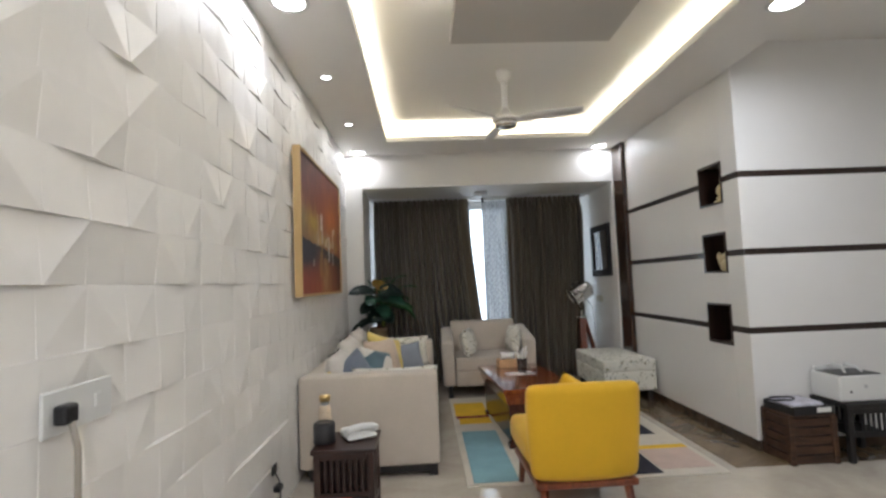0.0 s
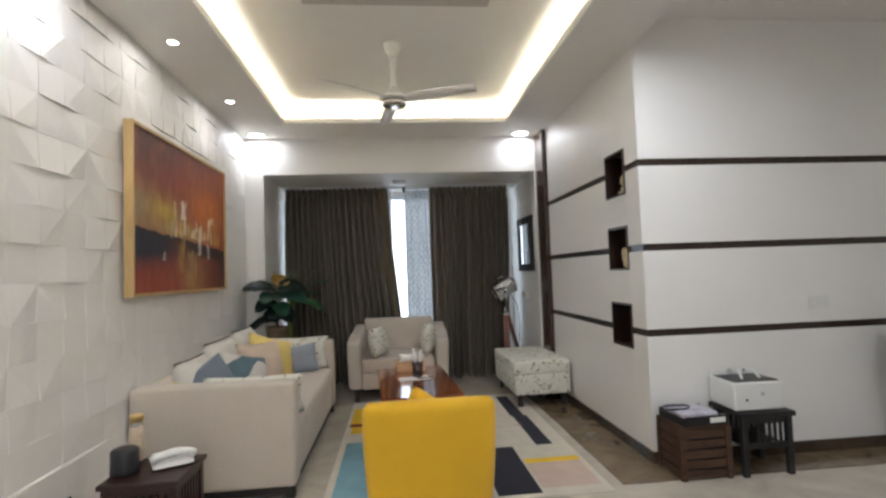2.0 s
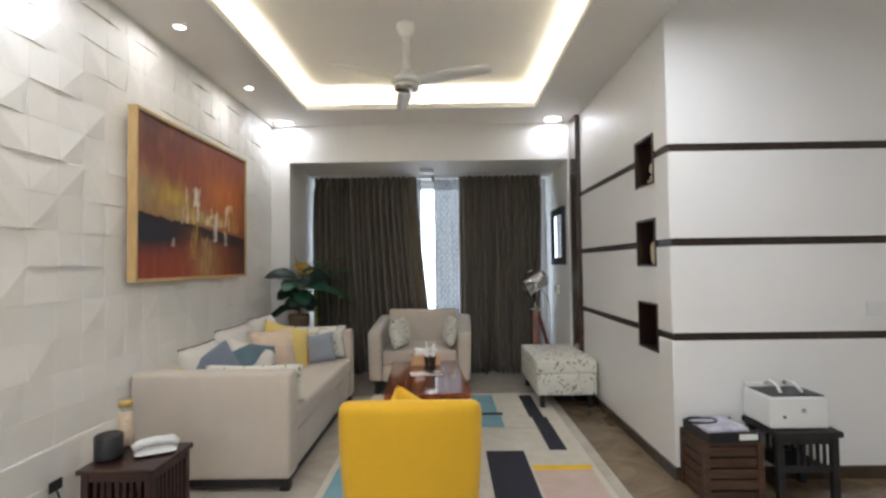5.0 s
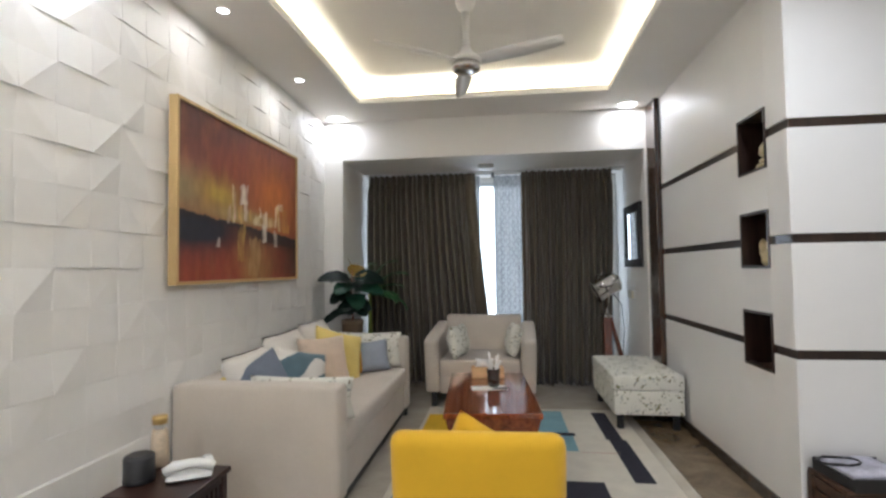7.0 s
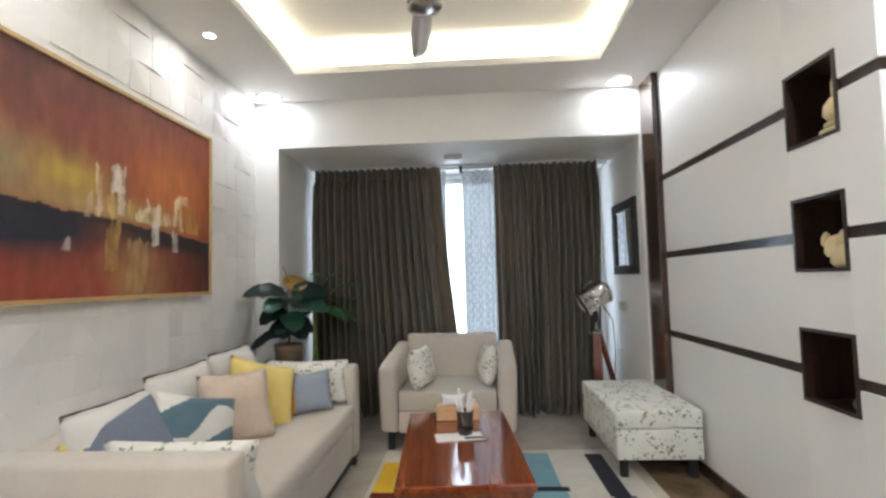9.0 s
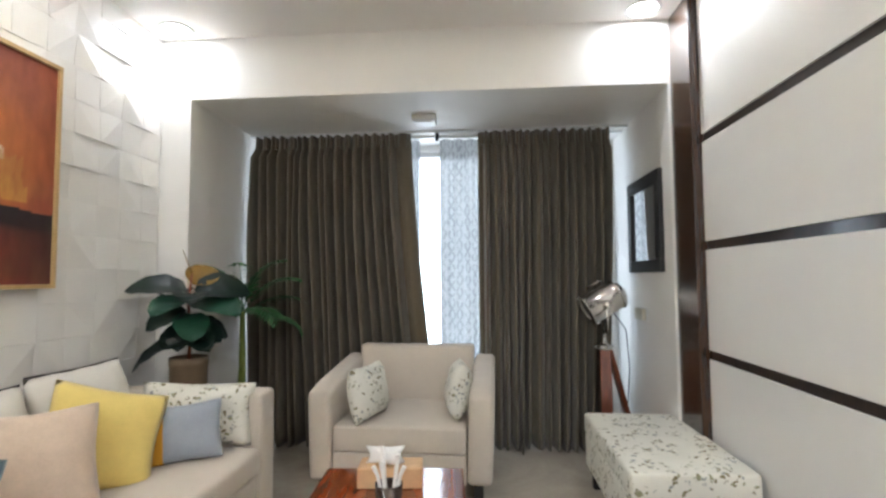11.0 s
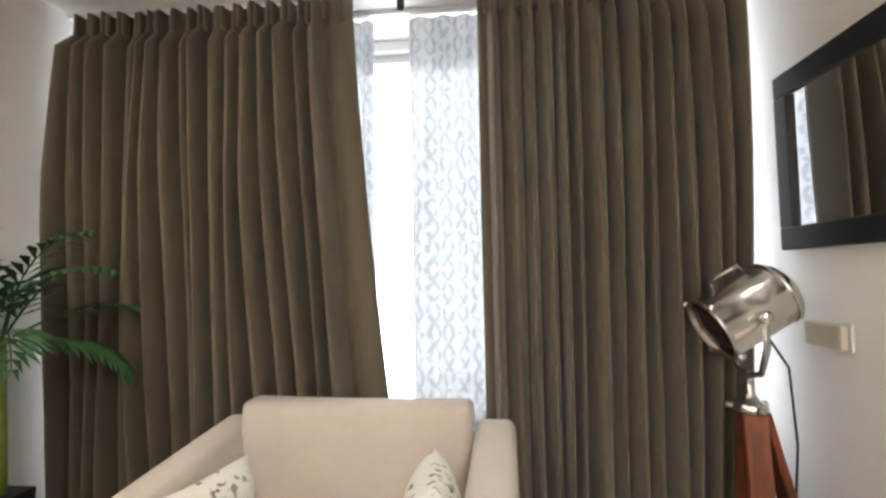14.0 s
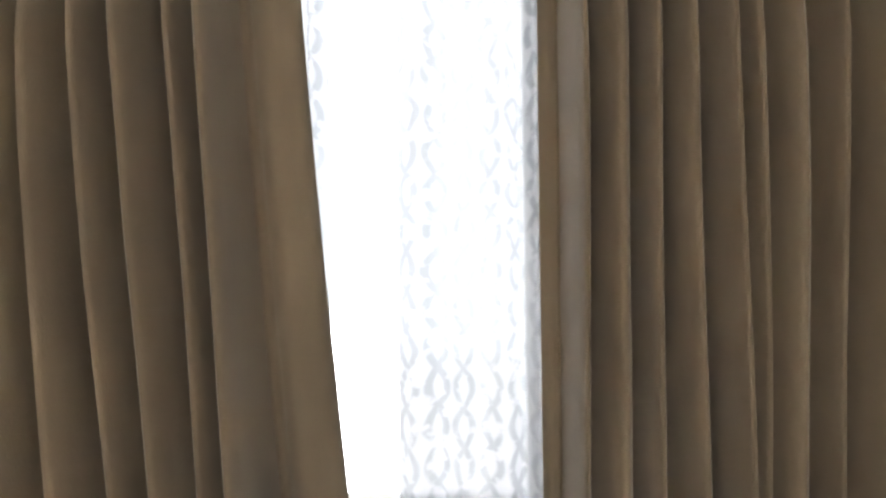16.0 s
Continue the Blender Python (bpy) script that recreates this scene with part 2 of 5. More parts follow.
M_SIDEWOOD = wood("dark_mahogany", (0.012, 0.004, 0.003), (0.035, 0.010, 0.006), 0.38, 2.5, (1, 9, 9), 0.1)
M_LEGWOOD = wood("teak_leg_wood", (0.10, 0.022, 0.008), (0.24, 0.06, 0.02), 0.35, 3, (10, 10, 1), 0.2)
M_CRATE = wood("walnut_crate_wood", (0.028, 0.013, 0.006), (0.10, 0.046, 0.022), 0.5, 3, (1, 10, 10), 0.05)
M_BLACKWOOD = wood("black_painted_wood", (0.008, 0.007, 0.007), (0.014, 0.012, 0.011), 0.55, 3, (8, 8, 1), 0.0)
M_FRAMEWOOD = wood("light_ash_frame", (0.52, 0.35, 0.15), (0.63, 0.44, 0.20), 0.45, 2, (9, 9, 1.5), 0.1)
M_SOFA = material("beige_linen_upholstery", (0.55, 0.485, 0.41), 0.9, vary=0.06, scale=5, bump=0.35, bump_scale=480, sheen=0.2)
M_PIPING = material("dark_brown_piping", (0.05, 0.035, 0.03), 0.8)
M_FLORAL = floral("cream_floral_fabric")
M_YELLOW = material("yellow_upholstery", (0.69, 0.40, 0.008), 0.8, vary=0.06, scale=5, bump=0.3, bump_scale=420, sheen=0.15)
M_PLEMON = material("lemon_yellow_cushion_cloth", (0.74, 0.57, 0.17), 0.85, vary=0.08, scale=8, bump=0.3, bump_scale=300, sheen=0.2)
M_PORANGE = material("mustard_cloth", (0.70, 0.36, 0.03), 0.85, vary=0.08, scale=8, bump=0.3, bump_scale=300)
M_PGREY = material("blue_grey_cloth", (0.30, 0.33, 0.38), 0.85, vary=0.1, scale=9, bump=0.3, bump_scale=300, sheen=0.2)
M_PSLATE = material("slate_blue_cloth", (0.15, 0.17, 0.215), 0.85, vary=0.15, scale=9, bump=0.3, bump_scale=300, sheen=0.2)
M_PTEAL = material("slate_teal_cloth", (0.085, 0.14, 0.17), 0.85, vary=0.15, scale=9, bump=0.3, bump_scale=300, sheen=0.2)
M_PWHITE = material("off_white_cloth", (0.66, 0.62, 0.56), 0.85, vary=0.06, scale=9, bump=0.3, bump_scale=300)
M_PPEACH = material("peach_textured_cloth", (0.60, 0.47, 0.36), 0.9, vary=0.12, scale=14, bump=0.6, bump_scale=60, sheen=0.2)
M_CURTAIN = curtain_cloth("dark_olive_curtain_cloth", (0.126, 0.101, 0.065))
M_SHEER = sheer_cloth("white_patterned_voile")
M_RUG = material("cream_rug_pile", (0.56, 0.52, 0.44), 0.95, vary=0.1, scale=8, bump=0.6, bump_scale=260)
M_RBLUE = material("pale_blue_rug_pile", (0.20, 0.36, 0.42), 0.95, vary=0.12, scale=8, bump=0.6, bump_scale=260)
M_RBLACK = material("navy_black_rug_pile", (0.018, 0.017, 0.028), 0.95, vary=0.15, scale=8, bump=0.6, bump_scale=260)
M_RYELLOW = material("yellow_rug_pile", (0.72, 0.45, 0.02), 0.95, vary=0.12, scale=8, bump=0.6, bump_scale=260)
M_RPINK = material("pale_pink_rug_pile", (0.52, 0.40, 0.34), 0.95, vary=0.1, scale=8, bump=0.6, bump_scale=260)
M_RRED = material("dark_red_rug_pile", (0.20, 0.03, 0.02), 0.95, vary=0.12, scale=8, bump=0.6, bump_scale=260)
M_CHROME = material("polished_chrome", (0.66, 0.64, 0.61), 0.19, 1.0, vary=0.05, scale=5)
M_STEEL = material("brushed_aluminium", (0.55, 0.55, 0.56), 0.35, 1.0, vary=0.06, scale=5)
M_WHITEPL = material("white_plastic", (0.74, 0.74, 0.72), 0.35, vary=0.02, scale=3)
M_CREAMPL = material("cream_plastic", (0.62, 0.57, 0.44), 0.4, vary=0.03, scale=3)
M_BLACKPL = material("black_plastic", (0.012, 0.012, 0.013), 0.35, vary=0.1, scale=12)
M_DARKGREY = material("dark_grey_plastic", (0.024, 0.024, 0.026), 0.45, vary=0.1, scale=12)
M_KEYS = material("pale_grey_keys", (0.42, 0.42, 0.43), 0.5)
M_FAN = material("white_enamel", (0.80, 0.78, 0.76), 0.3, vary=0.03, scale=4)
M_IVORY = material("ivory_resin", (0.66, 0.55, 0.32), 0.5, vary=0.12, scale=20, bump=0.4, bump_scale=90)
M_GREYSTONE = material("grey_stone", (0.18, 0.16, 0.13), 0.6, vary=0.2, scale=25, bump=0.4, bump_scale=90)
M_MIRROR = material("mirror_silver", (0.9, 0.91, 0.92), 0.02, 1.0, vary=0.005)
M_GLASS = glass("window_glass")
M_LEAF = leaf_material("dark_green_leaf", (0.0035, 0.012, 0.008))
M_LEAFMID = leaf_material("green_leaf", (0.017, 0.062, 0.036))
M_LEAFPALE = leaf_material("ochre_leaf_back", (0.22, 0.13, 0.02), 0.5)
M_PALM = leaf_material("palm_green", (0.032, 0.10, 0.032), 0.5)
M_PALMSTEM = leaf_material("yellow_green_stem", (0.22, 0.26, 0.05), 0.5)
M_POT = material("brown_woven_planter", (0.15, 0.10, 0.055), 0.6, vary=0.2, scale=14, bump=0.5, bump_scale=120)
M_SOIL = material("dark_soil", (0.02, 0.015, 0.01), 0.95, vary=0.3, scale=30, bump=0.8, bump_scale=60)
M_GOLD = material("gold_cap_metal", (0.72, 0.52, 0.22), 0.3, 1.0)
M_LABEL = material("cream_printed_label", (0.62, 0.50, 0.36), 0.5, vary=0.25, scale=40)
M_PAPER = material("white_paper", (0.78, 0.77, 0.74), 0.8, vary=0.03, scale=10)
M_CARD = material("orange_brown_card", (0.60, 0.38, 0.20), 0.6, vary=0.15, scale=20)
M_TISSUE = material("white_tissue", (0.82, 0.81, 0.79), 0.9, vary=0.02)
M_DARKGLASS = material("dark_amber_glass", (0.03, 0.012, 0.008), 0.1, coat=0.5)
M_ORANGE = material("orange_red_plastic", (0.75, 0.13, 0.02), 0.4)
M_PAINT = canvas_paint("oil_paint_on_canvas")
M_GLOW = glow("lit_diffuser", (1.0, 0.97, 0.92), 9.0)
M_COVE = glow("cove_face_emission", (1.0, 0.93, 0.74), 0.38)
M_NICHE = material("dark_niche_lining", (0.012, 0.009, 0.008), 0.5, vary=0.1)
M_CLOTHPRINT = material("grey_printed_cloth", (0.46, 0.45, 0.52), 0.8, vary=0.45, scale=12)
M_CORD = material("beige_cord", (0.34, 0.30, 0.25), 0.6)

# ---- builders ----


def mesh_of(name, bm, mat, smooth=False):
    me = bpy.data.meshes.new(name)
    bmesh.ops.recalc_face_normals(bm, faces=bm.faces)
    bm.to_mesh(me)
    bm.free()
    if smooth:
        for p in me.polygons:
            p.use_smooth = True
    for m in mat if isinstance(mat, (list, tuple)) else [mat]:
        me.materials.append(m)
    return me


def part(name, bm, mat, parent=None, label="", smooth=False):
    ob = new(name, mesh_of(name, bm, mat, smooth))
    ob.parent = parent
    return tagged(ob, label)


def thing(name, label, category, m=None, group="", kind=""):
    ob = new(name)
    ob.empty_display_size = 0.1
    ob.matrix_basis = m or Matrix()
    return tagged(ob, label, category, group, kind)


def single(name, bm, mat, label, category, m=None, smooth=False, kind="", group=""):
    ob = part(name, bm, mat, None, "", smooth)
    ob.matrix_basis = m or Matrix()
    return tagged(ob, label, category, group, kind)


def box(x0, x1, y0, y1, z0, z1, r=0.0, seg=2, bm=None):
    """A box, with its edges rounded by r, added to bm."""
    own = bmesh.new()
    bmesh.ops.create_cube(own, size=1)
    for v in own.verts:
        v.co = Vector(((x0 + x1) / 2 + v.co.x * (x1 - x0), (y0 + y1) / 2 + v.co.y * (y1 - y0), (z0 + z1) / 2 + v.co.z * (z1 - z0)))
    if r:
        bmesh.ops.bevel(own, geom=own.edges[:] + own.verts[:], offset=r, segments=seg, profile=0.5, affect="EDGES")
    return join(bm, own)


def join(bm, own):
    if bm is None:
        return own
    me = bpy.data.meshes.new("scratch")
    own.to_mesh(me)
    own.free()
    bm.from_mesh(me)
    bpy.data.meshes.remove(me)
    return bm


def shifted(bm, m):
    bmesh.ops.transform(bm, matrix=m, verts=bm.verts)
    return bm


def lathe(profile, steps=24, bm=None, m=None):
    """A turned body from (radius, height) pairs, closed at both ends."""
    own = bmesh.new()
    rings = []
    for r, z in profile:
        rings.append([own.verts.new((r * math.cos(2 * math.pi * i / steps), r * math.sin(2 * math.pi * i / steps), z)) for i in range(steps)])
    for a, b in zip(rings, rings[1:]):
        for i in range(steps):
            own.faces.new((a[i], a[(i + 1) % steps], b[(i + 1) % steps], b[i]))
    own.faces.new(rings[0][::-1])
    own.faces.new(rings[-1])
    if m is not None:
        bmesh.ops.transform(own, matrix=m, verts=own.verts)
    return join(bm, own)


def tube(points, radius, steps=8, bm=None, taper=1.0):
    """A round bar along points."""
    own = bmesh.new()
    pts = [Vector(p) for p in points]
    rings = []
    for i, p in enumerate(pts):
        d = (pts[min(i + 1, len(pts) - 1)] - pts[max(i - 1, 0)]).normalized()
        side = d.cross(Vector((0, 0, 1)) if abs(d.z) < 0.9 else Vector((1, 0, 0))).normalized()
        up = side.cross(d)
        r = radius * (1 + (taper - 1) * i / max(1, len(pts) - 1))
        rings.append([own.verts.new(p + r * (side * math.cos(2 * math.pi * k / steps) + up * math.sin(2 * math.pi * k / steps))) for k in range(steps)])
    for a, b in zip(rings, rings[1:]):
        for k in range(steps):
            own.faces.new((a[k], a[(k + 1) % steps], b[(k + 1) % steps], b[k]))
    own.faces.new(rings[0][::-1])
    own.faces.new(rings[-1])
    return join(bm, own)


def pillow(w, h, t, n=14, pinch=0.07, bm=None, seed=0, crease=0.012):
    """A stuffed cushion in the xz plane, w wide, h high, t thick, with drawn-in sides, soft corners and creases."""
    own = bmesh.new()
    grids = []
    for side in (-1, 1):
        rows = []
        for j in range(n + 1):
            row = []
            for i in range(n + 1):
                u, v = -1 + 2 * i / n, -1 + 2 * j / n
                fat = max(0.0, (1 - abs(u) ** 2.6)) ** 0.55 * max(0.0, (1 - abs(v) ** 2.6)) ** 0.55
                x = u * w / 2 * (1 - pinch * (1 - v * v) ** 2 * abs(u))
                z = v * h / 2 * (1 - pinch * (1 - u * u) ** 2 * abs(v))
                wob = crease * noise.noise(Vector((x * 9 + seed * 3.1, z * 9, side * 2.0)))
                row.append(own.verts.new((x, side * (t / 2 * fat + wob * min(1, fat * 2)), z + h / 2)))
            rows.append(row)
        grids.append(rows)
        for j in range(n):
            for i in range(n):
                own.faces.new((rows[j][i], rows[j][i + 1], rows[j + 1][i + 1], rows[j + 1][i]))
    bmesh.ops.remove_doubles(own, verts=own.verts, dist=0.0005)
    return join(bm, own)


def soft_box(x0, x1, y0, y1, z0, z1, r=0.03, bulge=0.012, bm=None):
    """An upholstered block: rounded, gently bulging faces."""
    own = box(x0, x1, y0, y1, z0, z1, r, 3)
    bmesh.ops.subdivide_edges(own, edges=[e for e in own.edges if e.calc_length() > 0.12], cuts=4, use_grid_fill=True)
    c = Vector(((x0 + x1) / 2, (y0 + y1) / 2, (z0 + z1) / 2))
    half = Vector(((x1 - x0) / 2, (y1 - y0) / 2, (z1 - z0) / 2))
    for v in own.verts:
        d = v.co - c
        q = [min(1, abs(d[i]) / half[i]) for i in range(3)]
        for i in range(3):
            a, b = q[(i + 1) % 3], q[(i + 2) % 3]
            if q[i] > 0.9:
                v.co[i] += math.copysign(bulge * (1 - a * a) * (1 - b * b), d[i])
    return join(bm, own)

# ---- the setting ----
SOFFIT, SLAB = 2.735, 2.925
XR, YN, YB = 3.15, 4.74, 6.93
BANDS = (0.828, 1.386, 1.948)
NICHE_Y, NICHE_Z = (4.935, 5.245), ((0.70, 1.008), (1.242, 1.552), (1.77, 2.092))


def structure(name, bm, mat, label, m=None):
    return single(name, bm, mat, label, name.split("_")[0], m, kind="structure")


floor = structure("floor", box(-0.3, 8.2, -2.2, 8.4, -0.12, 0), M_FLOOR, "polished beige marble floor with soft reflections")
bm = box(2.82, XR + 0.02, 4.48, 6.93, 0, 0.004)
box(XR + 0.02, 8, 4.48, YN, 0, 0.004, bm=bm)
part("border", bm, M_BORDER, floor, "brown marble floor border")

wall_left = structure("wall_left", box(-0.2, 0, -2.2, 8.4, 0, 3.1), M_WALL, "white wall clad in raised gypsum relief tiles")
structure("wall_behind", box(-0.2, 8.2, -2.35, -2.2, 0, 3.1), M_WALL, "plain white wall")
structure("wall_far_side", box(8.05, 8.2, -2.2, 8.4, 0, 3.1), M_WALL, "plain white wall")

structure("wall_beam", box(0, XR, YB, 8.15, 2.352, SLAB - 0.0001), M_WALL, "white painted beam over the window bay")
structure("wall_jamb", box(0, 0.2, YB, 8.15, 0, 2.3519), M_WALL, "white painted side wall of the window bay")
structure("wall_jamb", box(3.09, 3.4, YB, 8.15, 0, 2.3519), M_WALL, "white painted side wall of the window bay")
bm = box(0, 0.24, 8.15, 8.35, 0, 2.36)
box(2.98, 3.4, 8.15, 8.35, 0, 2.36, bm=bm)
box(0.24, 2.98, 8.15, 8.35, 2.30, 2.36, bm=bm)
box(0.24, 2.98, 8.15, 8.35, 0, 0.45, bm=bm)
structure("wall_window", bm, M_WALL, "white wall round the tall window")

# panelled wall with three niches, round the corner into the dining side
core = box(XR + 0.012, XR + 0.24, YN + 0.012, NICHE_Y[0], 0, SLAB)
box(XR + 0.012, XR + 0.24, NICHE_Y[1], 6.68, 0, SLAB, bm=core)
levels = [0] + [z for pair in NICHE_Z for z in pair] + [SLAB]
for z0, z1 in zip(levels[::2], levels[1::2]):
    box(XR + 0.012, XR + 0.24, NICHE_Y[0], NICHE_Y[1], z0, z1, bm=core)
box(XR + 0.24, XR + 0.45, YN + 0.012, 6.68, 0, SLAB, bm=core)
box(XR + 0.45, 8.05, YN + 0.012, YN + 0.2, 0, SLAB, bm=core)
wall_panelled = structure("wall_panelled", core, M_DARKWOOD, "white panelled wall with thin dark wood bands and niches")
edges = [0.075] + [z + s * 0.023 for z in BANDS for s in (-1, 1)] + [SLAB]
for z0, z1 in zip(edges[::2], edges[1::2]):
    part("panel", box(XR + 0.012, 8.05, YN, YN + 0.012, z0, z1, 0.0015, 1), M_PANEL, wall_panelled)
    bm = box(XR, XR + 0.012, YN, NICHE_Y[0], z0, z1, 0.0015, 1)
    box(XR, XR + 0.012, NICHE_Y[1], 6.68, z0, z1, 0.0015, 1, bm)
    cuts = [z0] + [min(max(z, z0), z1) for pair in NICHE_Z for z in pair] + [z1]
    for a, b in zip(cuts[::2], cuts[1::2]):
        if b - a > 0.003:
            box(XR, XR + 0.012, NICHE_Y[0], NICHE_Y[1], a, b, bm=bm)
    part("panel", bm, M_PANEL, wall_panelled)
for z0, z1 in NICHE_Z:
    y0, y1 = NICHE_Y
    bm = box(XR - 0.006, XR + 0.03, y0, y0 + 0.014, z0, z1)
    box(XR - 0.006, XR + 0.03, y1 - 0.014, y1, z0, z1, bm=bm)
    box(XR - 0.006, XR + 0.03, y0 + 0.014, y1 - 0.014, z0, z0 + 0.014, bm=bm)
    box(XR - 0.006, XR + 0.03, y0 + 0.014, y1 - 0.014, z1 - 0.014, z1, bm=bm)
    part("niche_frame", bm, M_DARKWOOD, wall_panelled, "dark wood frame of a square niche")
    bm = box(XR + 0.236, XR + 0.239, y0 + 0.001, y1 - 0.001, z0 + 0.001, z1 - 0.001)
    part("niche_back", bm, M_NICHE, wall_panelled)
structure("trim_wood_strip", box(XR - 0.048, XR + 0.1, 6.664, YB - 0.001, 0, SOFFIT - 0.001, 0.004), M_STRIP, "tall dark glossy wood veneer strip")
bm = box(XR - 0.012, XR + 0.011, YN - 0.012, 6.663, 0, 0.074, 0.003, 1)
box(XR + 0.011, 8.05, YN - 0.012, YN + 0.011, 0, 0.074, 0.003, 1, bm)
structure("baseboard", bm, M_SKIRT, "dark marble skirting along the panelled wall")

# ceiling: border with a lit tray and a hung panel
T0, T1, TY0, TY1 = 0.53, 2.67, 0.5, 6.40
LEDGE = 0.035
bm = box(0, T0, -2.2, YB, SOFFIT, SOFFIT + 0.022)
box(T1, XR, -2.2, YB, SOFFIT, SOFFIT + 0.022, bm=bm)
box(T0, T1, TY1, YB, SOFFIT, SOFFIT + 0.022, bm=bm)
box(T0, T1, -2.2, TY0, SOFFIT, SOFFIT + 0.022, bm=bm)
box(0, T0 - LEDGE, -2.2, YB, SOFFIT + 0.022, SLAB, bm=bm)
box(T1 + LEDGE, XR, -2.2, YB, SOFFIT + 0.022, SLAB, bm=bm)
box(T0 - LEDGE, T1 + LEDGE, TY1 + LEDGE, YB, SOFFIT + 0.022, SLAB, bm=bm)
box(T0 - LEDGE, T1 + LEDGE, -2.2, TY0 - LEDGE, SOFFIT + 0.022, SLAB, bm=bm)
for a, b, c, d in ((T0 - 0.01, T0, TY0, TY1), (T1, T1 + 0.01, TY0, TY1), (T0 - 0.01, T1 + 0.01, TY1, TY1 + 0.01), (T0 - 0.01, T1 + 0.01, TY0 - 0.01, TY0)):
    box(a, b, c, d, SOFFIT + 0.022, SOFFIT + 0.05, bm=bm)
box(-0.2, 8.2, -2.2, 8.4, SLAB, SLAB + 0.15, bm=bm)
ceiling = structure("ceiling", bm, M_CEIL, "white false ceiling with a recessed tray lit by hidden cove lights")
structure("ceiling_panel", box(1.09, 2.095, 1.4, 4.285, SOFFIT - 0.005, SOFFIT + 0.06, 0.003, 1), M_HUNG, "flat greyish-white panel hung inside the ceiling tray, shade put into its paint")

# emissive strips added on the cove's upstand, standing in for its evenly lit face
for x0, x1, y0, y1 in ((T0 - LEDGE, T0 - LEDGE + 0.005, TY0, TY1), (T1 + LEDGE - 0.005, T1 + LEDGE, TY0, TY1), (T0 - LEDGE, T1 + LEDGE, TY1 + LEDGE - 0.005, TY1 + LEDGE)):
    part("cove_face_glow", box(x0, x1, y0, y1, SOFFIT + 0.045, SLAB - 0.004), M_COVE, ceiling, "warm white emissive strip standing in for the lit cove face")
zc = SOFFIT + 0.035


def strip(name, a, b, away, watts):
    """A light strip from a to b that shines towards the way given."""
    a, b = Vector(a), Vector(b)
    x, z = (b - a).normalized(), -Vector(away).normalized()
    m = Matrix((x, z.cross(x), z)).transposed().to_4x4()
    return area_lamp(name, Matrix.Translation((a + b) / 2) @ m, (b - a).length, 0.014, watts, WARM, spread=150)


strip("cove_light", (T0 - 0.02, TY0, zc), (T0 - 0.02, TY1, zc), (0.25, 0, 1), W_COVE)
strip("cove_light", (T1 + 0.02, TY0, zc), (T1 + 0.02, TY1, zc), (-0.25, 0, 1), W_COVE)
strip("cove_light", (T0, TY1 + 0.02, zc), (T1, TY1 + 0.02, zc), (0, -0.25, 1), W_COVE * 0.4)
strip("cove_light", (1.16, 1.5, SOFFIT + 0.075), (1.16, 4.0, SOFFIT + 0.075), (-0.8, 0, 1), W_COVE)


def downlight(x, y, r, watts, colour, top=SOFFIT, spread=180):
    base = thing("downlight", "round recessed ceiling light, switched on; unseen ones are added fill", "ceiling light", pose(x, y, top), "ceiling downlights")
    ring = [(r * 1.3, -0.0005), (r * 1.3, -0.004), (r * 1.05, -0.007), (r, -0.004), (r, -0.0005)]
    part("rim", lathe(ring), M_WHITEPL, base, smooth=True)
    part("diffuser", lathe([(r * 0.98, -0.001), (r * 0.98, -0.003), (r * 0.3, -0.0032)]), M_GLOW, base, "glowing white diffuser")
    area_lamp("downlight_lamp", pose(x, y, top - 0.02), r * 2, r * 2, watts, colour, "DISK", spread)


# the two at y 2.75 and 2.1 are unseen, added to wash the wall
for y, k in ((4.74, 1.0), (5.79, 1.0), (2.75, 1.2), (2.1, 1.2)):
    downlight(0.235, y, 0.032, W_SPOT * k, (1, 0.95, 0.88))
# last four are unseen, added as fill light from behind the viewpoint
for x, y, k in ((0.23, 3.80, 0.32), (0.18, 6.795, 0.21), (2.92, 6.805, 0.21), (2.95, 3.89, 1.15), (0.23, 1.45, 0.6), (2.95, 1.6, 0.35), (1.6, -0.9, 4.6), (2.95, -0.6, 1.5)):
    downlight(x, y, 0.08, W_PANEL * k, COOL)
# unseen dining-side lamps, added to brighten the panelled wall
for x, y in ((4.7, 2.3), (4.7, 0.3), (6.6, 2.3)):
    downlight(x, y, 0.08, W_PANEL * 0.03, (1, 0.95, 0.88), SLAB)

# window, glass and what lies outside
win = structure("window_1", box(0.24, 2.98, 8.2, 8.26, 0.45, 0.50), M_WHITEPL, "tall white-framed window behind the curtains")
for x in (0.265, 1.18, 2.04, 2.955):
    part("window_frame", box(x - 0.025, x + 0.025, 8.2, 8.26, 0.50, 2.26, 0.004, 1), M_WHITEPL, win)
part("window_frame", box(0.24, 2.98, 8.2, 8.26, 2.26, 2.30), M_WHITEPL, win)
for x0, x1 in ((0.29, 1.155), (1.205, 2.015), (2.065, 2.93)):
    pane = part("pane", box(x0, x1, 8.225, 8.231, 0.50, 2.26), M_GLASS, win)
    pane.visible_shadow = False
structure("ground", box(-60, 60, 8.4, 120, -9.0, -8.9), material("pale_ground", (0.3, 0.3, 0.27), 0.9, vary=0.2), "pale ground far below the window")
structure("backdrop", box(-40, 40, 60, 60.2, -10, 40), glow("pale_sky_haze", (0.80, 0.90, 1.0), 0.6), "bright hazy daylight outside")


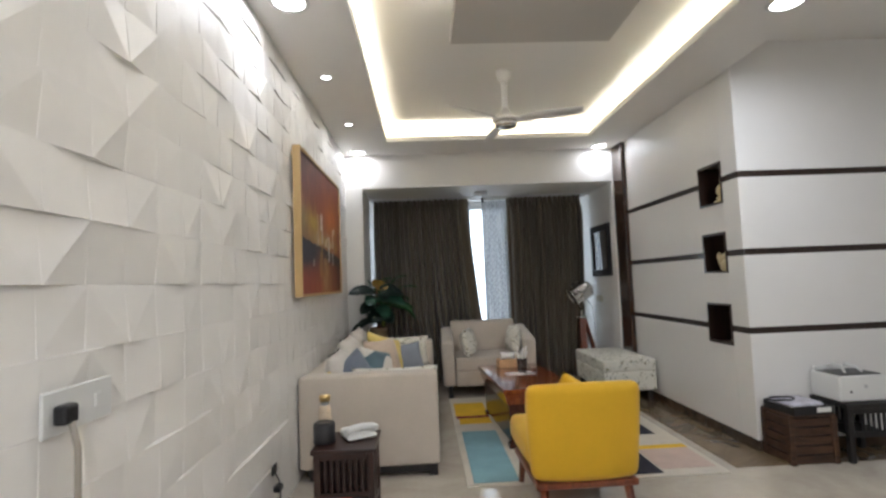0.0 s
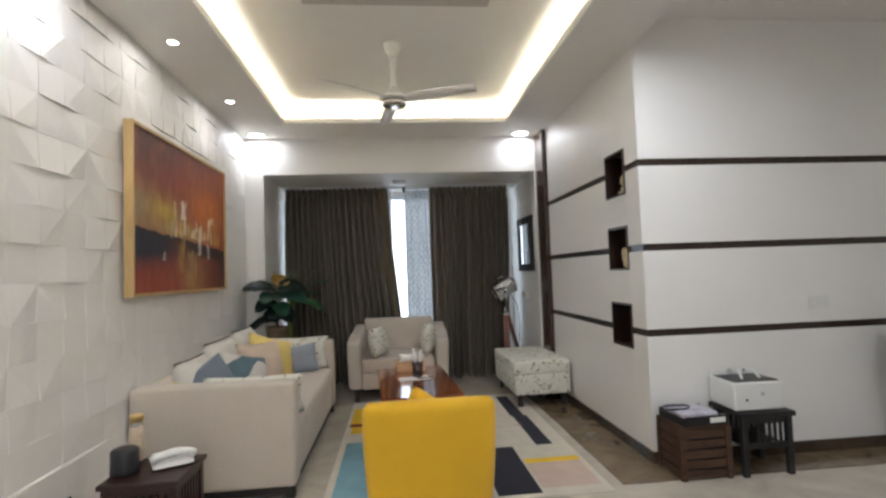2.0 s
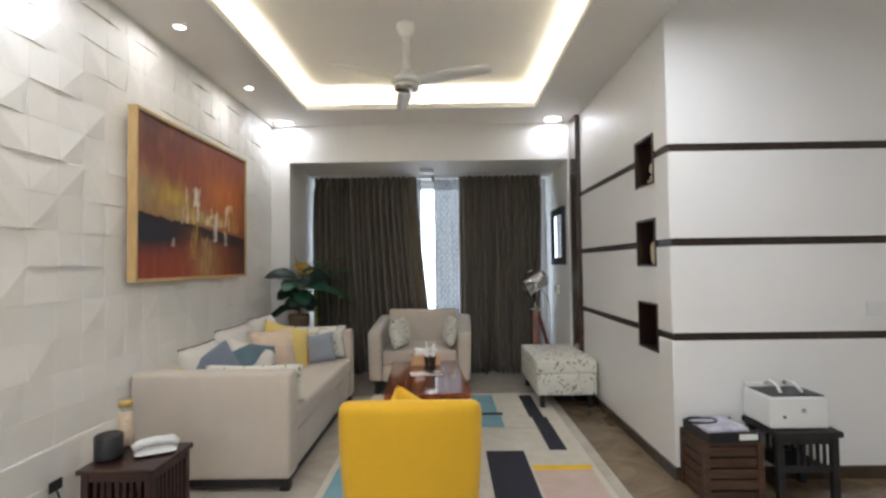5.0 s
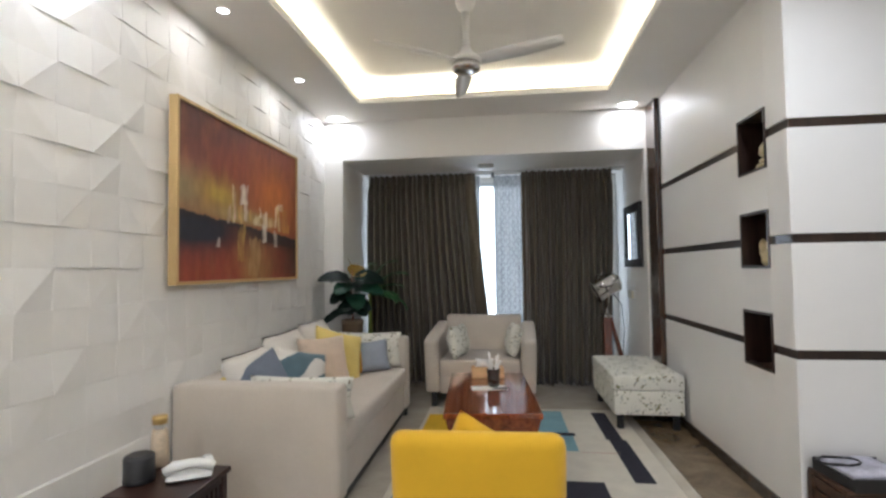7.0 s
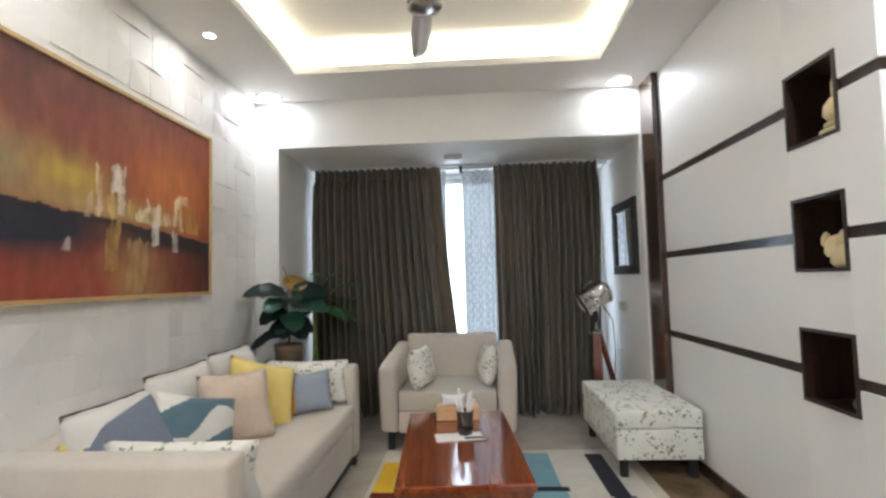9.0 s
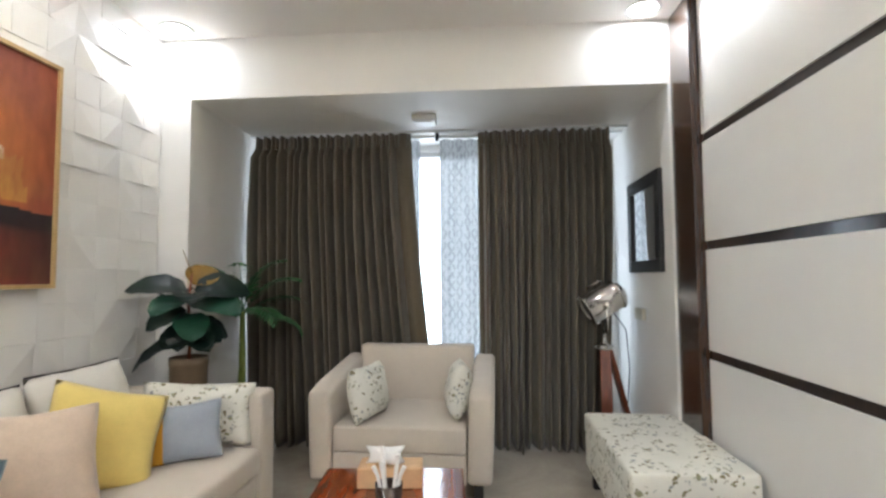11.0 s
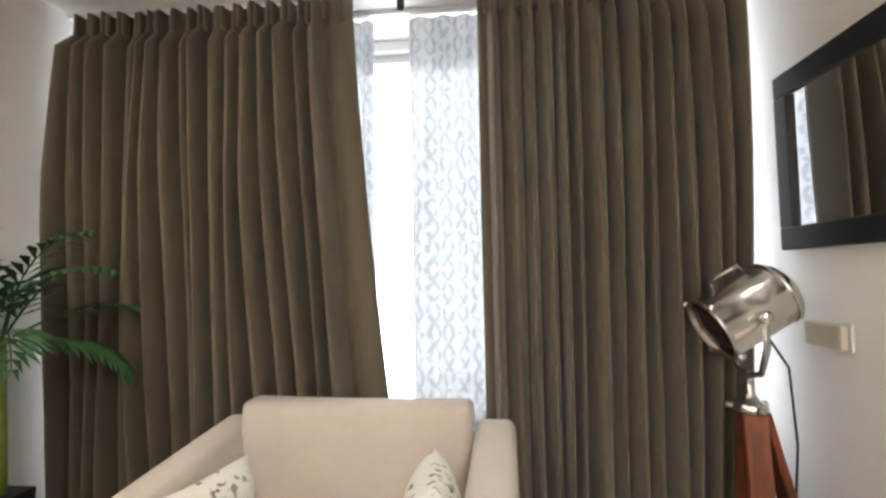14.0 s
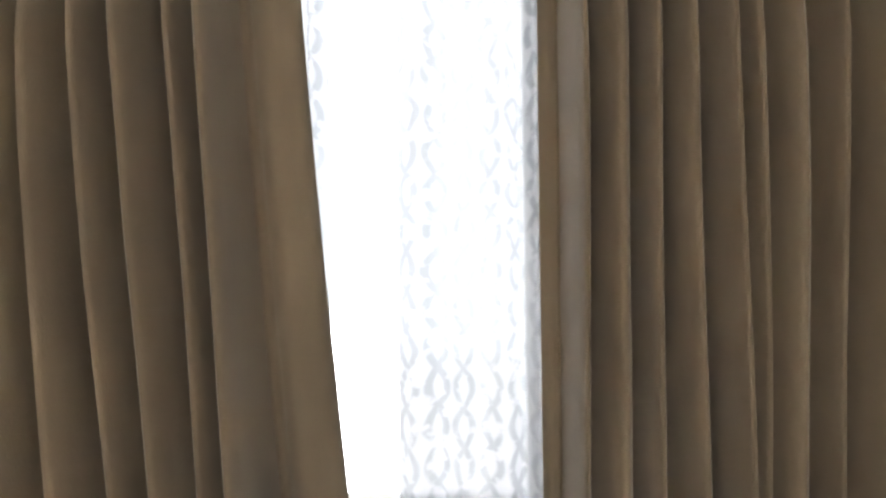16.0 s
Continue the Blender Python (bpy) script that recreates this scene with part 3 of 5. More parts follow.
# ---- curtains ----
def cloth_sheet(x0, x1, folds, y, z_top, z_bot, amp, seed, skew=0.0, uv=False, nz=26, per=12, gather=0.3, crest=0.75, swell=0.0, hem=(0.0, 0.0)):
    """A hanging curtain: pinched header, folds that swell and wander; skew moves the hem sideways, hem leaves flat borders at the two edges."""
    own = bmesh.new()
    rng = random.Random(seed)
    widths = [rng.uniform(0.68, 1.35) for _ in range(folds)]
    depth = [rng.uniform(0.7, 1.2) for _ in range(folds)]
    drift = [0.0] + [rng.uniform(-0.7, 0.7) for _ in range(folds - 1)] + [0.0]
    lean = [rng.uniform(-0.12, 0.12) for _ in range(folds)]
    total = sum(widths)
    starts = [sum(widths[:k]) / total for k in range(folds + 1)]
    nx = folds * per
    a0, a1 = hem[0] / abs(x1 - x0), 1 - hem[1] / abs(x1 - x0)
    layer = own.loops.layers.uv.new("UVMap") if uv else None
    rows = []
    for j in range(nz + 1):
        f = j / nz
        z = z_top + (z_bot - z_top) * f
        row = []
        if hem[0]:
            row += [own.verts.new((x0 + hem[0] * q, y - 0.02 * q - 0.006 * math.sin(9 * q + 4 * f), z)) for q in (0.0, 0.33, 0.66)]
        for i in range(nx + 1):
            k, q = min(i // per, folds - 1), (i % per) / per if i < nx else 1.0
            w = widths[k] / total
            s = a0 + (a1 - a0) * (starts[k] + w * (q - swell * min(1.0, 0.3 + f * 3) * math.sin(2 * math.pi * q) + lean[k] * math.sin(math.pi * q) * f))
            x = x0 + (x1 - x0) * s + skew * s * f ** 1.4
            x += 0.022 * (drift[k] * (1 - q) + drift[k + 1] * q) * f
            wave = (0.5 - 0.5 * math.cos(2 * math.pi * q)) ** crest
            deep = amp * depth[k] * (gather + (1 - gather) * min(1, f * 3.2)) * (1 + 0.15 * math.sin(5 * f + k))
            header = 0.4 if f < 0.05 else 1.0
            yy = y - deep * wave * header + 0.006 * noise.noise(Vector((x * 7, z * 2.5, seed)))
            zz = z + (0.012 * math.sin(k * 2.4 + q * 3) if j == nz else 0)
            zz += 0.008 * (wave - 0.5) if j == 0 else 0
            row.append(own.verts.new((x, yy, zz)))
        if hem[1]:
            row += [own.verts.new((x1 - hem[1] * (1 - q) + skew * f ** 1.4 * (a1 + (1 - a1) * q), y - 0.045 * math.sin(math.pi * min(1.0, q * 1.15) * 0.9) - 0.006 * math.sin(3 + 5 * f), z)) for q in (0.2, 0.4, 0.6, 0.8, 1.0)]
        rows.append(row)
    n = len(rows[0]) - 1
    for j in range(nz):
        for i in range(n):
            face = own.faces.new((rows[j][i], rows[j][i + 1], rows[j + 1][i + 1], rows[j + 1][i]))
            if uv:
                for loop, (a, b) in zip(face.loops, ((i, j), (i + 1, j), (i + 1, j + 1), (i, j + 1))):
                    loop[layer].uv = (x0 + (x1 - x0) * a / n, z_top + (z_bot - z_top) * b / nz)
    return own


def curtain(label, x0, x1, folds, seed, skew, hem):
    ob = thing("curtain", label, "curtain", group="dark curtains")
    y = 7.735
    cloth = part("cloth", cloth_sheet(x0, x1, folds, y, 2.328, 0.012, 0.15, seed, skew, crest=0.85, gather=0.75, swell=0.05, hem=hem), M_CURTAIN, ob, smooth=True)
    mod = cloth.modifiers.new("thick", "SOLIDIFY")
    mod.thickness, mod.offset = 0.004, 1
    for i in range(folds):
        x = x0 + (x1 - x0) * (i + 0.5) / folds
        part("pleat", box(x - 0.009, x + 0.009, y - 0.06, y - 0.01, 2.225, 2.318, 0.008, 2), M_CURTAIN, ob, smooth=True)


curtain("dark olive pleated curtain hanging to the floor, edge pulled aside", 0.245, 1.474, 17, 3, 0.215, (0.0, 0.12))
curtain("dark olive pleated curtain hanging to the floor", 1.98, 2.96, 15, 8, -0.06, (0.035, 0.0))


def sheer(x0, x1, folds, seed):
    cloth = cloth_sheet(x0, x1, folds, 7.91, 2.33, 0.05, 0.05, seed, uv=True, per=8, crest=0.9)
    single("sheer_curtain", cloth, M_SHEER, "white patterned sheer curtain glowing with daylight", "curtain", smooth=True, group="sheer curtains")


sheer(0.36, 1.515, 14, 5)
sheer(1.675, 2.975, 15, 6)
rail = thing("curtain_rail", "white double curtain rail under the bay ceiling", "curtain rail")
part("rail", box(0.2, 3.09, 7.725, 7.755, 2.334, 2.352, 0.003, 1), M_WHITEPL, rail)
part("rail", box(0.2, 3.09, 7.865, 7.895, 2.334, 2.352, 0.003, 1), M_WHITEPL, rail)
part("runner", box(1.655, 1.685, 7.72, 7.74, 2.27, 2.334, 0.004, 1), M_DARKGREY, rail, "small dark runner")

lamp = thing("bay_ceiling_light", "small square white ceiling light, switched off", "ceiling light", pose(1.61, 7.42, 2.352))
part("body", box(-0.08, 0.08, -0.08, 0.08, -0.04, 0, 0.008, 2), M_WHITEPL, lamp)
part("diffuser", box(-0.06, 0.06, -0.06, 0.06, -0.047, -0.0402, 0.003, 1), M_WHITEPL, lamp)


# ---- sofa ----
def sofa():
    s = thing("sofa", "beige linen three-seater sofa with square arms on dark legs", "sofa", pose(0.024, 4.615, 0))
    D, L = 0.91, 1.905
    part("base", soft_box(0.03, D - 0.015, 0.152, L - 0.152, 0.075, 0.30, 0.02, 0.004), M_SOFA, s, smooth=True)
    part("seat", soft_box(0.12, D, 0.152, L - 0.152, 0.302, 0.43, 0.028, 0.010), M_SOFA, s, smooth=True)
    part("arm", soft_box(0.0, D, 0.0, 0.15, 0.075, 0.67, 0.022, 0.005), M_SOFA, s, smooth=True)
    part("arm", soft_box(0.0, D, L - 0.15, L, 0.075, 0.68, 0.022, 0.005), M_SOFA, s, smooth=True)
    part("backrest", soft_box(0.0, 0.16, 0.152, L - 0.152, 0.075, 0.66, 0.03, 0.006), M_SOFA, s, smooth=True)
    # recessed black rail, doubling as the shadow strip under the sofa
    bm = box(0.05, D - 0.03, 0.02, 0.06, 0.03, 0.073)
    box(0.05, D - 0.03, L - 0.06, L - 0.02, 0.03, 0.073, bm=bm)
    box(D - 0.07, D - 0.03, 0.06, L - 0.06, 0.03, 0.073, bm=bm)
    part("plinth_shadow_rail", bm, M_BLACKWOOD, s)
    for x in (0.06, D - 0.07):
        for y in (0.025, L - 0.08):
            part("leg", box(x, x + 0.055, y, y + 0.055, 0, 0.0745, 0.004, 1), M_BLACKWOOD, s)
    return s


sofa()


def back_cushion(y, w, h, lean, lift, seed):
    m = pose(0.30, y, 0.425 + lift, 0, -lean, 0) @ pose(0, 0, 0, 0, 0, 90)
    c = thing("back_cushion", "large off-white sofa back cushion with dark piping", "cushion", m, "sofa back cushions")
    part("filling", pillow(w, h, 0.20, 16, 0.03, seed=seed), M_PWHITE, c, smooth=True)
    pts = []
    for i in range(25):
        u = -0.97 + 1.94 * i / 24
        pts.append((u * w / 2, -0.022 * math.sin(i * 0.8) * 0.3, h * (1 - 0.03 * (1 - u * u) ** 2 / 2) + 0.002))
    part("piping", tube(pts, 0.005, 6), M_PIPING, c, "dark brown piping", smooth=True)


back_cushion(5.08, 0.52, 0.36, 19, 0.0, 1)
back_cushion(5.58, 0.56, 0.41, 17, 0.0, 2)
back_cushion(6.11, 0.52, 0.43, 14, 0.0, 3)


def cushion(label, mats, w, h, t, m, seed, split=None):
    """A loose cushion; with two materials, split(x, z) says where the second one goes."""
    bm = pillow(w, h, t, 40 if split else 16, 0.07, seed=seed)
    if split:
        for f in bm.faces:
            c = f.calc_center_median()
            f.material_index = split(c.x / w, c.z / h)
    return single("cushion", bm, mats, label, "cushion", m, True, group="loose sofa cushions")


def stand(x, y, z, turn, lean, roll=0):
    return pose(x, y, z, 0, 0, turn) @ pose(0, 0, 0, lean, roll, 0)


SEAT = 0.438
cushion("cream floral bolster cushion against the sofa arm", [M_FLORAL], 0.60, 0.242, 0.13, stand(0.645, 4.865, SEAT, 0, 6), 11)
cushion("mustard and cream scatter cushion on the sofa", [M_PORANGE, M_PWHITE], 0.36, 0.31, 0.12, stand(0.36, 4.95, SEAT, 62, -24, 14), 12, lambda x, z: int(x > 0.1))
cushion("slate blue scatter cushion with a mustard edge on the sofa", [M_PSLATE, M_PLEMON], 0.36, 0.34, 0.13, stand(0.44, 4.99, SEAT, 58, -24, -22), 13, lambda x, z: int(x < -0.34))
cushion("teal and white patterned scatter cushion on the sofa", [M_PTEAL, M_PWHITE], 0.38, 0.35, 0.13, stand(0.53, 5.13, SEAT, 56, -24, 16), 14, lambda x, z: int(0.35 < z - 0.6 * x < 0.62 + 0.1 * math.sin(9 * x) or z - 0.6 * x > 1.0))
cushion("peach textured scatter cushion on the sofa", [M_PPEACH], 0.38, 0.37, 0.14, stand(0.55, 5.54, SEAT, 52, -20, 2), 15)
cushion("lemon yellow scatter cushion on the sofa", [M_PLEMON], 0.42, 0.40, 0.15, stand(0.52, 5.80, SEAT, 46, -26, 18), 16)
cushion("grey and orange scatter cushion on the sofa", [M_PGREY, M_PORANGE], 0.31, 0.25, 0.12, stand(0.70, 6.12, SEAT, 24, -18, -4), 17, lambda x, z: int(x < -0.24))
cushion("cream floral bolster cushion against the sofa arm", [M_FLORAL], 0.58, 0.29, 0.14, stand(0.60, 6.35, SEAT, 0, -9), 18)


# ---- armchair ----
def armchair():
    a = thing("armchair", "wide beige linen armchair with sloping arms on dark legs", "armchair", pose(1.04, 6.70, 0, 0, 0, -2))
    W, D = 1.00, 0.86
    part("base", soft_box(0.137, W - 0.137, 0.014, D - 0.05, 0.13, 0.29, 0.012, 0.002), M_SOFA, a, smooth=True)
    part("seat", soft_box(0.137, W - 0.137, 0.012, D - 0.18, 0.2905, 0.43, 0.016, 0.005), M_SOFA, a, smooth=True)
    back = soft_box(0.105, W - 0.125, D - 0.24, D - 0.12, 0.29, 0.768, 0.026, 0.010)
    for v in back.verts:
        v.co.y += 0.16 * (v.co.z - 0.29)
        v.co.x = W / 2 - 0.01 + (v.co.x - W / 2 + 0.01) * (0.93 + 0.075 * (v.co.z - 0.29) / 0.47)
        v.co.z += 0.012 * ((v.co.x - W / 2) / 0.4) ** 2 * max(0.0, (v.co.z - 0.29) / 0.46) - 0.10 * max(0.0, v.co.y - D + 0.05)
    part("backrest", back, M_SOFA, a, smooth=True)
    for x0, x1, out in ((0.0, 0.135, -1), (W - 0.135, W, 1)):
        arm = soft_box(x0, x1, 0.02, D - 0.02, 0.13, 0.62, 0.03, 0.006)
        for v in arm.verts:
            k = max(0.0, (v.co.z - 0.13) / 0.49)
            v.co.z += 0.09 * k * (v.co.y / D) - 0.03 * k * max(0.0, 1 - v.co.y / 0.16) ** 2
            v.co.x += out * 0.015 * k
        part("arm", arm, M_SOFA, a, smooth=True)
    for x in (0.05, W - 0.1):
        for y in (0.05, D - 0.1):
            part("leg", box(x, x + 0.05, y, y + 0.05, 0, 0.13, 0.004, 1), M_BLACKWOOD, a)


armchair()
cushion("cream floral lumbar cushion in the armchair", [M_FLORAL], 0.38, 0.30, 0.17, stand(1.36, 6.86, SEAT - 0.004, 76, -9, 1), 21)
cushion("cream floral lumbar cushion in the armchair", [M_FLORAL], 0.33, 0.31, 0.16, stand(1.835, 6.945, SEAT - 0.004, -84, -7, -3), 22)


# ---- floral bench ----
def bench():
    b = thing("ottoman_bench", "cream floral storage ottoman on short dark legs", "ottoman", pose(2.60, 6.165, 0))
    W, D = 0.52, 0.92
    part("box", soft_box(0.0, W, 0.0, D, 0.12, 0.307, 0.012, 0.003), M_FLORAL, b, smooth=True)
    part("lid", soft_box(-0.004, W + 0.004, -0.004, D + 0.004, 0.3075, 0.42, 0.016, 0.004), M_FLORAL, b, "padded floral lid", smooth=True)
    for x in (0.03, W - 0.075):
        for y in (0.03, D - 0.075):
            part("leg", box(x, x + 0.045, y, y + 0.045, 0, 0.12, 0.004, 1), M_BLACKWOOD, b)


bench()


# ---- coffee table ----
def coffee_table():
    t = thing("coffee_table", "polished reddish mahogany coffee table with thick top", "coffee table", pose(1.665, 5.535, 0, 0, 0, 3.6))
    W, D = 0.56, 1.10
    part("tabletop", box(-W / 2, W / 2, -D / 2, D / 2, 0.415, 0.45, 0.008, 3), M_REDWOOD, t)
    ap = box(-W / 2 + 0.012, W / 2 - 0.012, -D / 2 + 0.012, D / 2 - 0.012, 0.335, 0.4145)
    for v in ap.verts:
        if v.co.z < 0.36:
            v.co.x *= 0.93
            v.co.y *= 0.965
    part("apron", ap, M_REDWOOD, t)
    body = box(-W / 2 + 0.045, W / 2 - 0.045, -D / 2 + 0.045, D / 2 - 0.045, 0.05, 0.3345, 0.004, 1)
    for v in body.verts:
        v.co.x *= 0.95 + 0.05 * v.co.z / 0.33
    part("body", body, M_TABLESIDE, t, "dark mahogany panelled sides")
    for x in (-1, 1):
        for y in (-1, 1):
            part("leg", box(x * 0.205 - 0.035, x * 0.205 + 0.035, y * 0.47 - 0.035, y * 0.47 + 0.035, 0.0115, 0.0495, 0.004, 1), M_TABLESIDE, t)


coffee_table()
TOP = 0.451
tis = thing("tissue_box", "orange-brown tissue box with a white tissue pulled up", "tissue box", pose(1.64, 5.93, TOP, 0, 0, 4))
part("carton", box(-0.12, 0.12, -0.06, 0.06, 0, 0.075, 0.004, 1), M_CARD, tis)
bm = pillow(0.15, 0.07, 0.07, 10, 0.2, seed=31, crease=0.03)
part("tissue", shifted(bm, pose(-0.02, 0, 0.07)), M_TISSUE, tis, "crumpled white tissue", smooth=True)
cup = thing("pen_cup", "dark amber glass tumbler holding white sprigs", "tumbler", pose(1.69, 5.62, TOP + 0.0045) @ Matrix.Scale(1.2, 4))
part("glass", lathe([(0.03, 0), (0.034, 0.01), (0.037, 0.10), (0.034, 0.1), (0.03, 0.012)]), M_DARKGLASS, cup, smooth=True)
for i in range(6):
    a = i * 1.1
    part("sprig", tube([(0.01 * math.cos(a), 0.01 * math.sin(a), 0.02), (0.03 * math.cos(a), 0.03 * math.sin(a), 0.12), (0.042 * math.cos(a), 0.042 * math.sin(a), 0.145 + 0.02 * (i % 3))], 0.0035, 5, taper=2.0), M_TISSUE, cup)
mat_tray = thing("paper_doily", "white paper tray lying on the table", "tray", pose(1.66, 5.58, TOP, 0, 0, 10))
part("sheet", box(-0.12, 0.12, -0.06, 0.06, 0, 0.004, 0.001, 1), M_PAPER, mat_tray)
part("pen", tube([(0.02, -0.045, 0.009), (0.14, -0.05, 0.009)], 0.005, 6), M_BLACKPL, mat_tray, "black pen")


# ---- yellow chair ----
def slipper_chair():
    c = thing("slipper_chair", "yellow upholstered armless chair with dark wooden legs", "chair", pose(1.667, 4.15, 0, 0, 0, 1))
    W = 0.592
    seat = soft_box(-W / 2 + 0.01, W / 2 - 0.01, -0.22, 0.32, 0.27, 0.42, 0.04, 0.014)
    part("seat", seat, M_YELLOW, c, smooth=True)
    back = soft_box(-W / 2, W / 2, -0.30, -0.20, 0.22, 0.707, 0.04, 0.010)
    for v in back.verts:
        k = (v.co.z - 0.2) / 0.5
        v.co.y -= 0.045 * k - 0.03 * (v.co.x / (W / 2)) ** 2
        v.co.x *= 0.93 + 0.07 * k
    part("backrest", back, M_YELLOW, c, smooth=True)
    part("seat_frame", box(-W / 2 + 0.03, W / 2 - 0.03, -0.28, 0.30, 0.18, 0.215, 0.006, 1), M_LEGWOOD, c)
    for x in (-1, 1):
        for y, lean in ((-0.24, -0.05), (0.26, 0.03)):
            part("leg", tube([(x * 0.22, y, 0.182), (x * 0.235, y + lean, 0.0)], 0.024, 10, taper=0.65), M_LEGWOOD, c, smooth=True)


slipper_chair()
cushion("bright yellow scatter cushion on the armless chair", [M_YELLOW], 0.30, 0.30, 0.11, stand(1.60, 4.07, 0.425, 4, 16, 28), 41)


# ---- rug ----
def rug():
    r = thing("rug", "cream rug with coloured rectangular blocks", "rug", pose(0, 0, 0))
    part("weave", box(1.09, 2.74, 4.40, 6.70, 0.0, 0.010, 0.003, 1), M_RUG, r)

    def block(mat, x0, x1, y0, y1):
        part("block", box(x0, x1, y0, y1, 0.0095, 0.0135, 0.0015, 1), mat, r)

    block(M_RYELLOW, 1.12, 1.42, 5.98, 6.46)
    block(M_RRED, 1.12, 1.42, 5.90, 5.975)
    block(M_RYELLOW, 1.14, 1.42, 5.72, 5.895)
    block(M_RBLUE, 1.135, 1.42, 4.44, 5.50)
    block(M_RBLUE, 2.02, 2.26, 5.68, 5.99)
    block(M_RBLACK, 2.02, 2.28, 5.995, 6.055)
    block(M_RBLUE, 2.02, 2.24, 6.06, 6.62)
    block(M_RBLACK, 2.49, 2.605, 5.926, 6.60)
    block(M_RBLACK, 2.507, 2.627, 5.20, 5.925)
    block(M_RBLACK, 2.075, 2.33, 4.44, 5.19)
    block(M_RYELLOW, 2.345, 2.71, 4.875, 4.945)
    block(M_RPINK, 2.345, 2.70, 4.50, 4.87)
    block(M_RPINK, 2.27, 2.53, 5.655, 5.668)


rug()


# ---- side table with telephone, speaker and bottle ----
def side_table():
    s = thing("side_table", "dark mahogany side table with slatted sides", "side table", pose(0.265, 3.885, 0))
    W, D, H = 0.33, 0.33, 0.43
    part("tabletop", box(0, W, 0, D, H - 0.022, H, 0.004, 2), M_SIDEWOOD, s)
    part("back_panel", box(0.04, W - 0.04, D - 0.035, D - 0.02, 0.10, H - 0.0225), M_SIDEWOOD, s)
    part("shelf", box(0.04, W - 0.04, 0.04, D - 0.036, 0.10, 0.12), M_SIDEWOOD, s)
    for x in (0.012, W - 0.047):
        for y in (0.012, D - 0.047):
            part("leg", box(x, x + 0.035, y, y + 0.035, 0, H - 0.0225, 0.003, 1), M_SIDEWOOD, s)
    part("rail", box(0.0475, W - 0.0475, 0.016, 0.034, H - 0.055, H - 0.0225), M_SIDEWOOD, s)
    part("rail", box(0.0475, W - 0.0475, 0.016, 0.034, 0.19, 0.215), M_SIDEWOOD, s)
    for k in range(7):
        x = 0.064 + k * 0.031
        part("slat", box(x, x + 0.016, 0.018, 0.032, 0.2152, H - 0.0552, 0.001, 1), M_SIDEWOOD, s)
    for x in (0.016, W - 0.034):
        part("rail", box(x, x + 0.018, 0.0475, D - 0.0475, H - 0.055, H - 0.0225), M_SIDEWOOD, s)
        part("rail", box(x, x + 0.018, 0.0475, D - 0.0475, 0.10, 0.13), M_SIDEWOOD, s)
        for k in range(7):
            y = 0.064 + k * 0.031
            part("slat", box(x + 0.002, x + 0.016, y, y + 0.016, 0.1302, H - 0.0552, 0.001, 1), M_SIDEWOOD, s)


side_table()
ZT = 0.431
orange = single("toy_block", pillow(0.07, 0.05, 0.05, 8, 0.05, seed=51), M_ORANGE, "small orange-red plastic thing on the side table shelf", "ornament", pose(0.42, 3.99, 0.121), True)
sp = thing("speaker", "black cylindrical smart speaker with a cloth body", "speaker", pose(0.312, 4.025, ZT))
part("body", lathe([(0.040, 0.0), (0.055, 0.004), (0.057, 0.02), (0.057, 0.095), (0.053, 0.104), (0.045, 0.106)], 28), M_DARKGREY, sp, smooth=True)
part("base_ring", lathe([(0.0585, 0.004), (0.0585, 0.016), (0.0575, 0.018)], 28), M_BLACKPL, sp)
part("top_plate", lathe([(0.045, 0.1061), (0.043, 0.109), (0.02, 0.109)], 28), M_BLACKPL, sp)
ph = thing("telephone", "white corded desk telephone", "telephone", pose(0.483, 4.10, ZT, 0, 0, 28))
body = box(-0.085, 0.085, -0.07, 0.07, 0, 0.05, 0.016, 3)
for v in body.verts:
    if v.co.z > 0.025:
        v.co.z -= 0.028 * (0.5 - v.co.y / 0.14)
part("base", body, M_WHITEPL, ph, smooth=True)
part("handset", tube([(-0.088, -0.045, 0.042), (-0.062, -0.048, 0.058), (0.0, -0.05, 0.066), (0.06, -0.048, 0.058), (0.088, -0.045, 0.042)], 0.019, 12), M_WHITEPL, ph, smooth=True)
for i in range(4):
    for j in range(3):
        part("key", box(-0.03 + j * 0.03, -0.01 + j * 0.03, -0.018 + i * 0.02, -0.005 + i * 0.02, 0.028 + i * 0.004, 0.039 + i * 0.004, 0.002, 1), M_KEYS, ph)
pts = [(0.05 + 0.02 * math.cos(i * 0.9), 0.07 + i * 0.003, 0.01 + 0.006 * math.sin(i * 0.9)) for i in range(40)]
part("cord", tube(pts, 0.003, 5), M_WHITEPL, ph, smooth=True)
bo = thing("bottle", "slim decorated bottle with a gold cap", "bottle", pose(0.286, 4.18, ZT))
part("body", lathe([(0.03, 0), (0.037, 0.006), (0.037, 0.03), (0.033, 0.14), (0.028, 0.158), (0.022, 0.16)], 20), M_LABEL, bo, smooth=True)
part("neck", lathe([(0.02, 0.1601), (0.02, 0.18), (0.024, 0.182)], 20), M_WHITEPL, bo, smooth=True)
part("cap", lathe([(0.030, 0.1821), (0.031, 0.205), (0.031, 0.215), (0.024, 0.217)], 20), M_GOLD, bo, "gold cap", smooth=True)


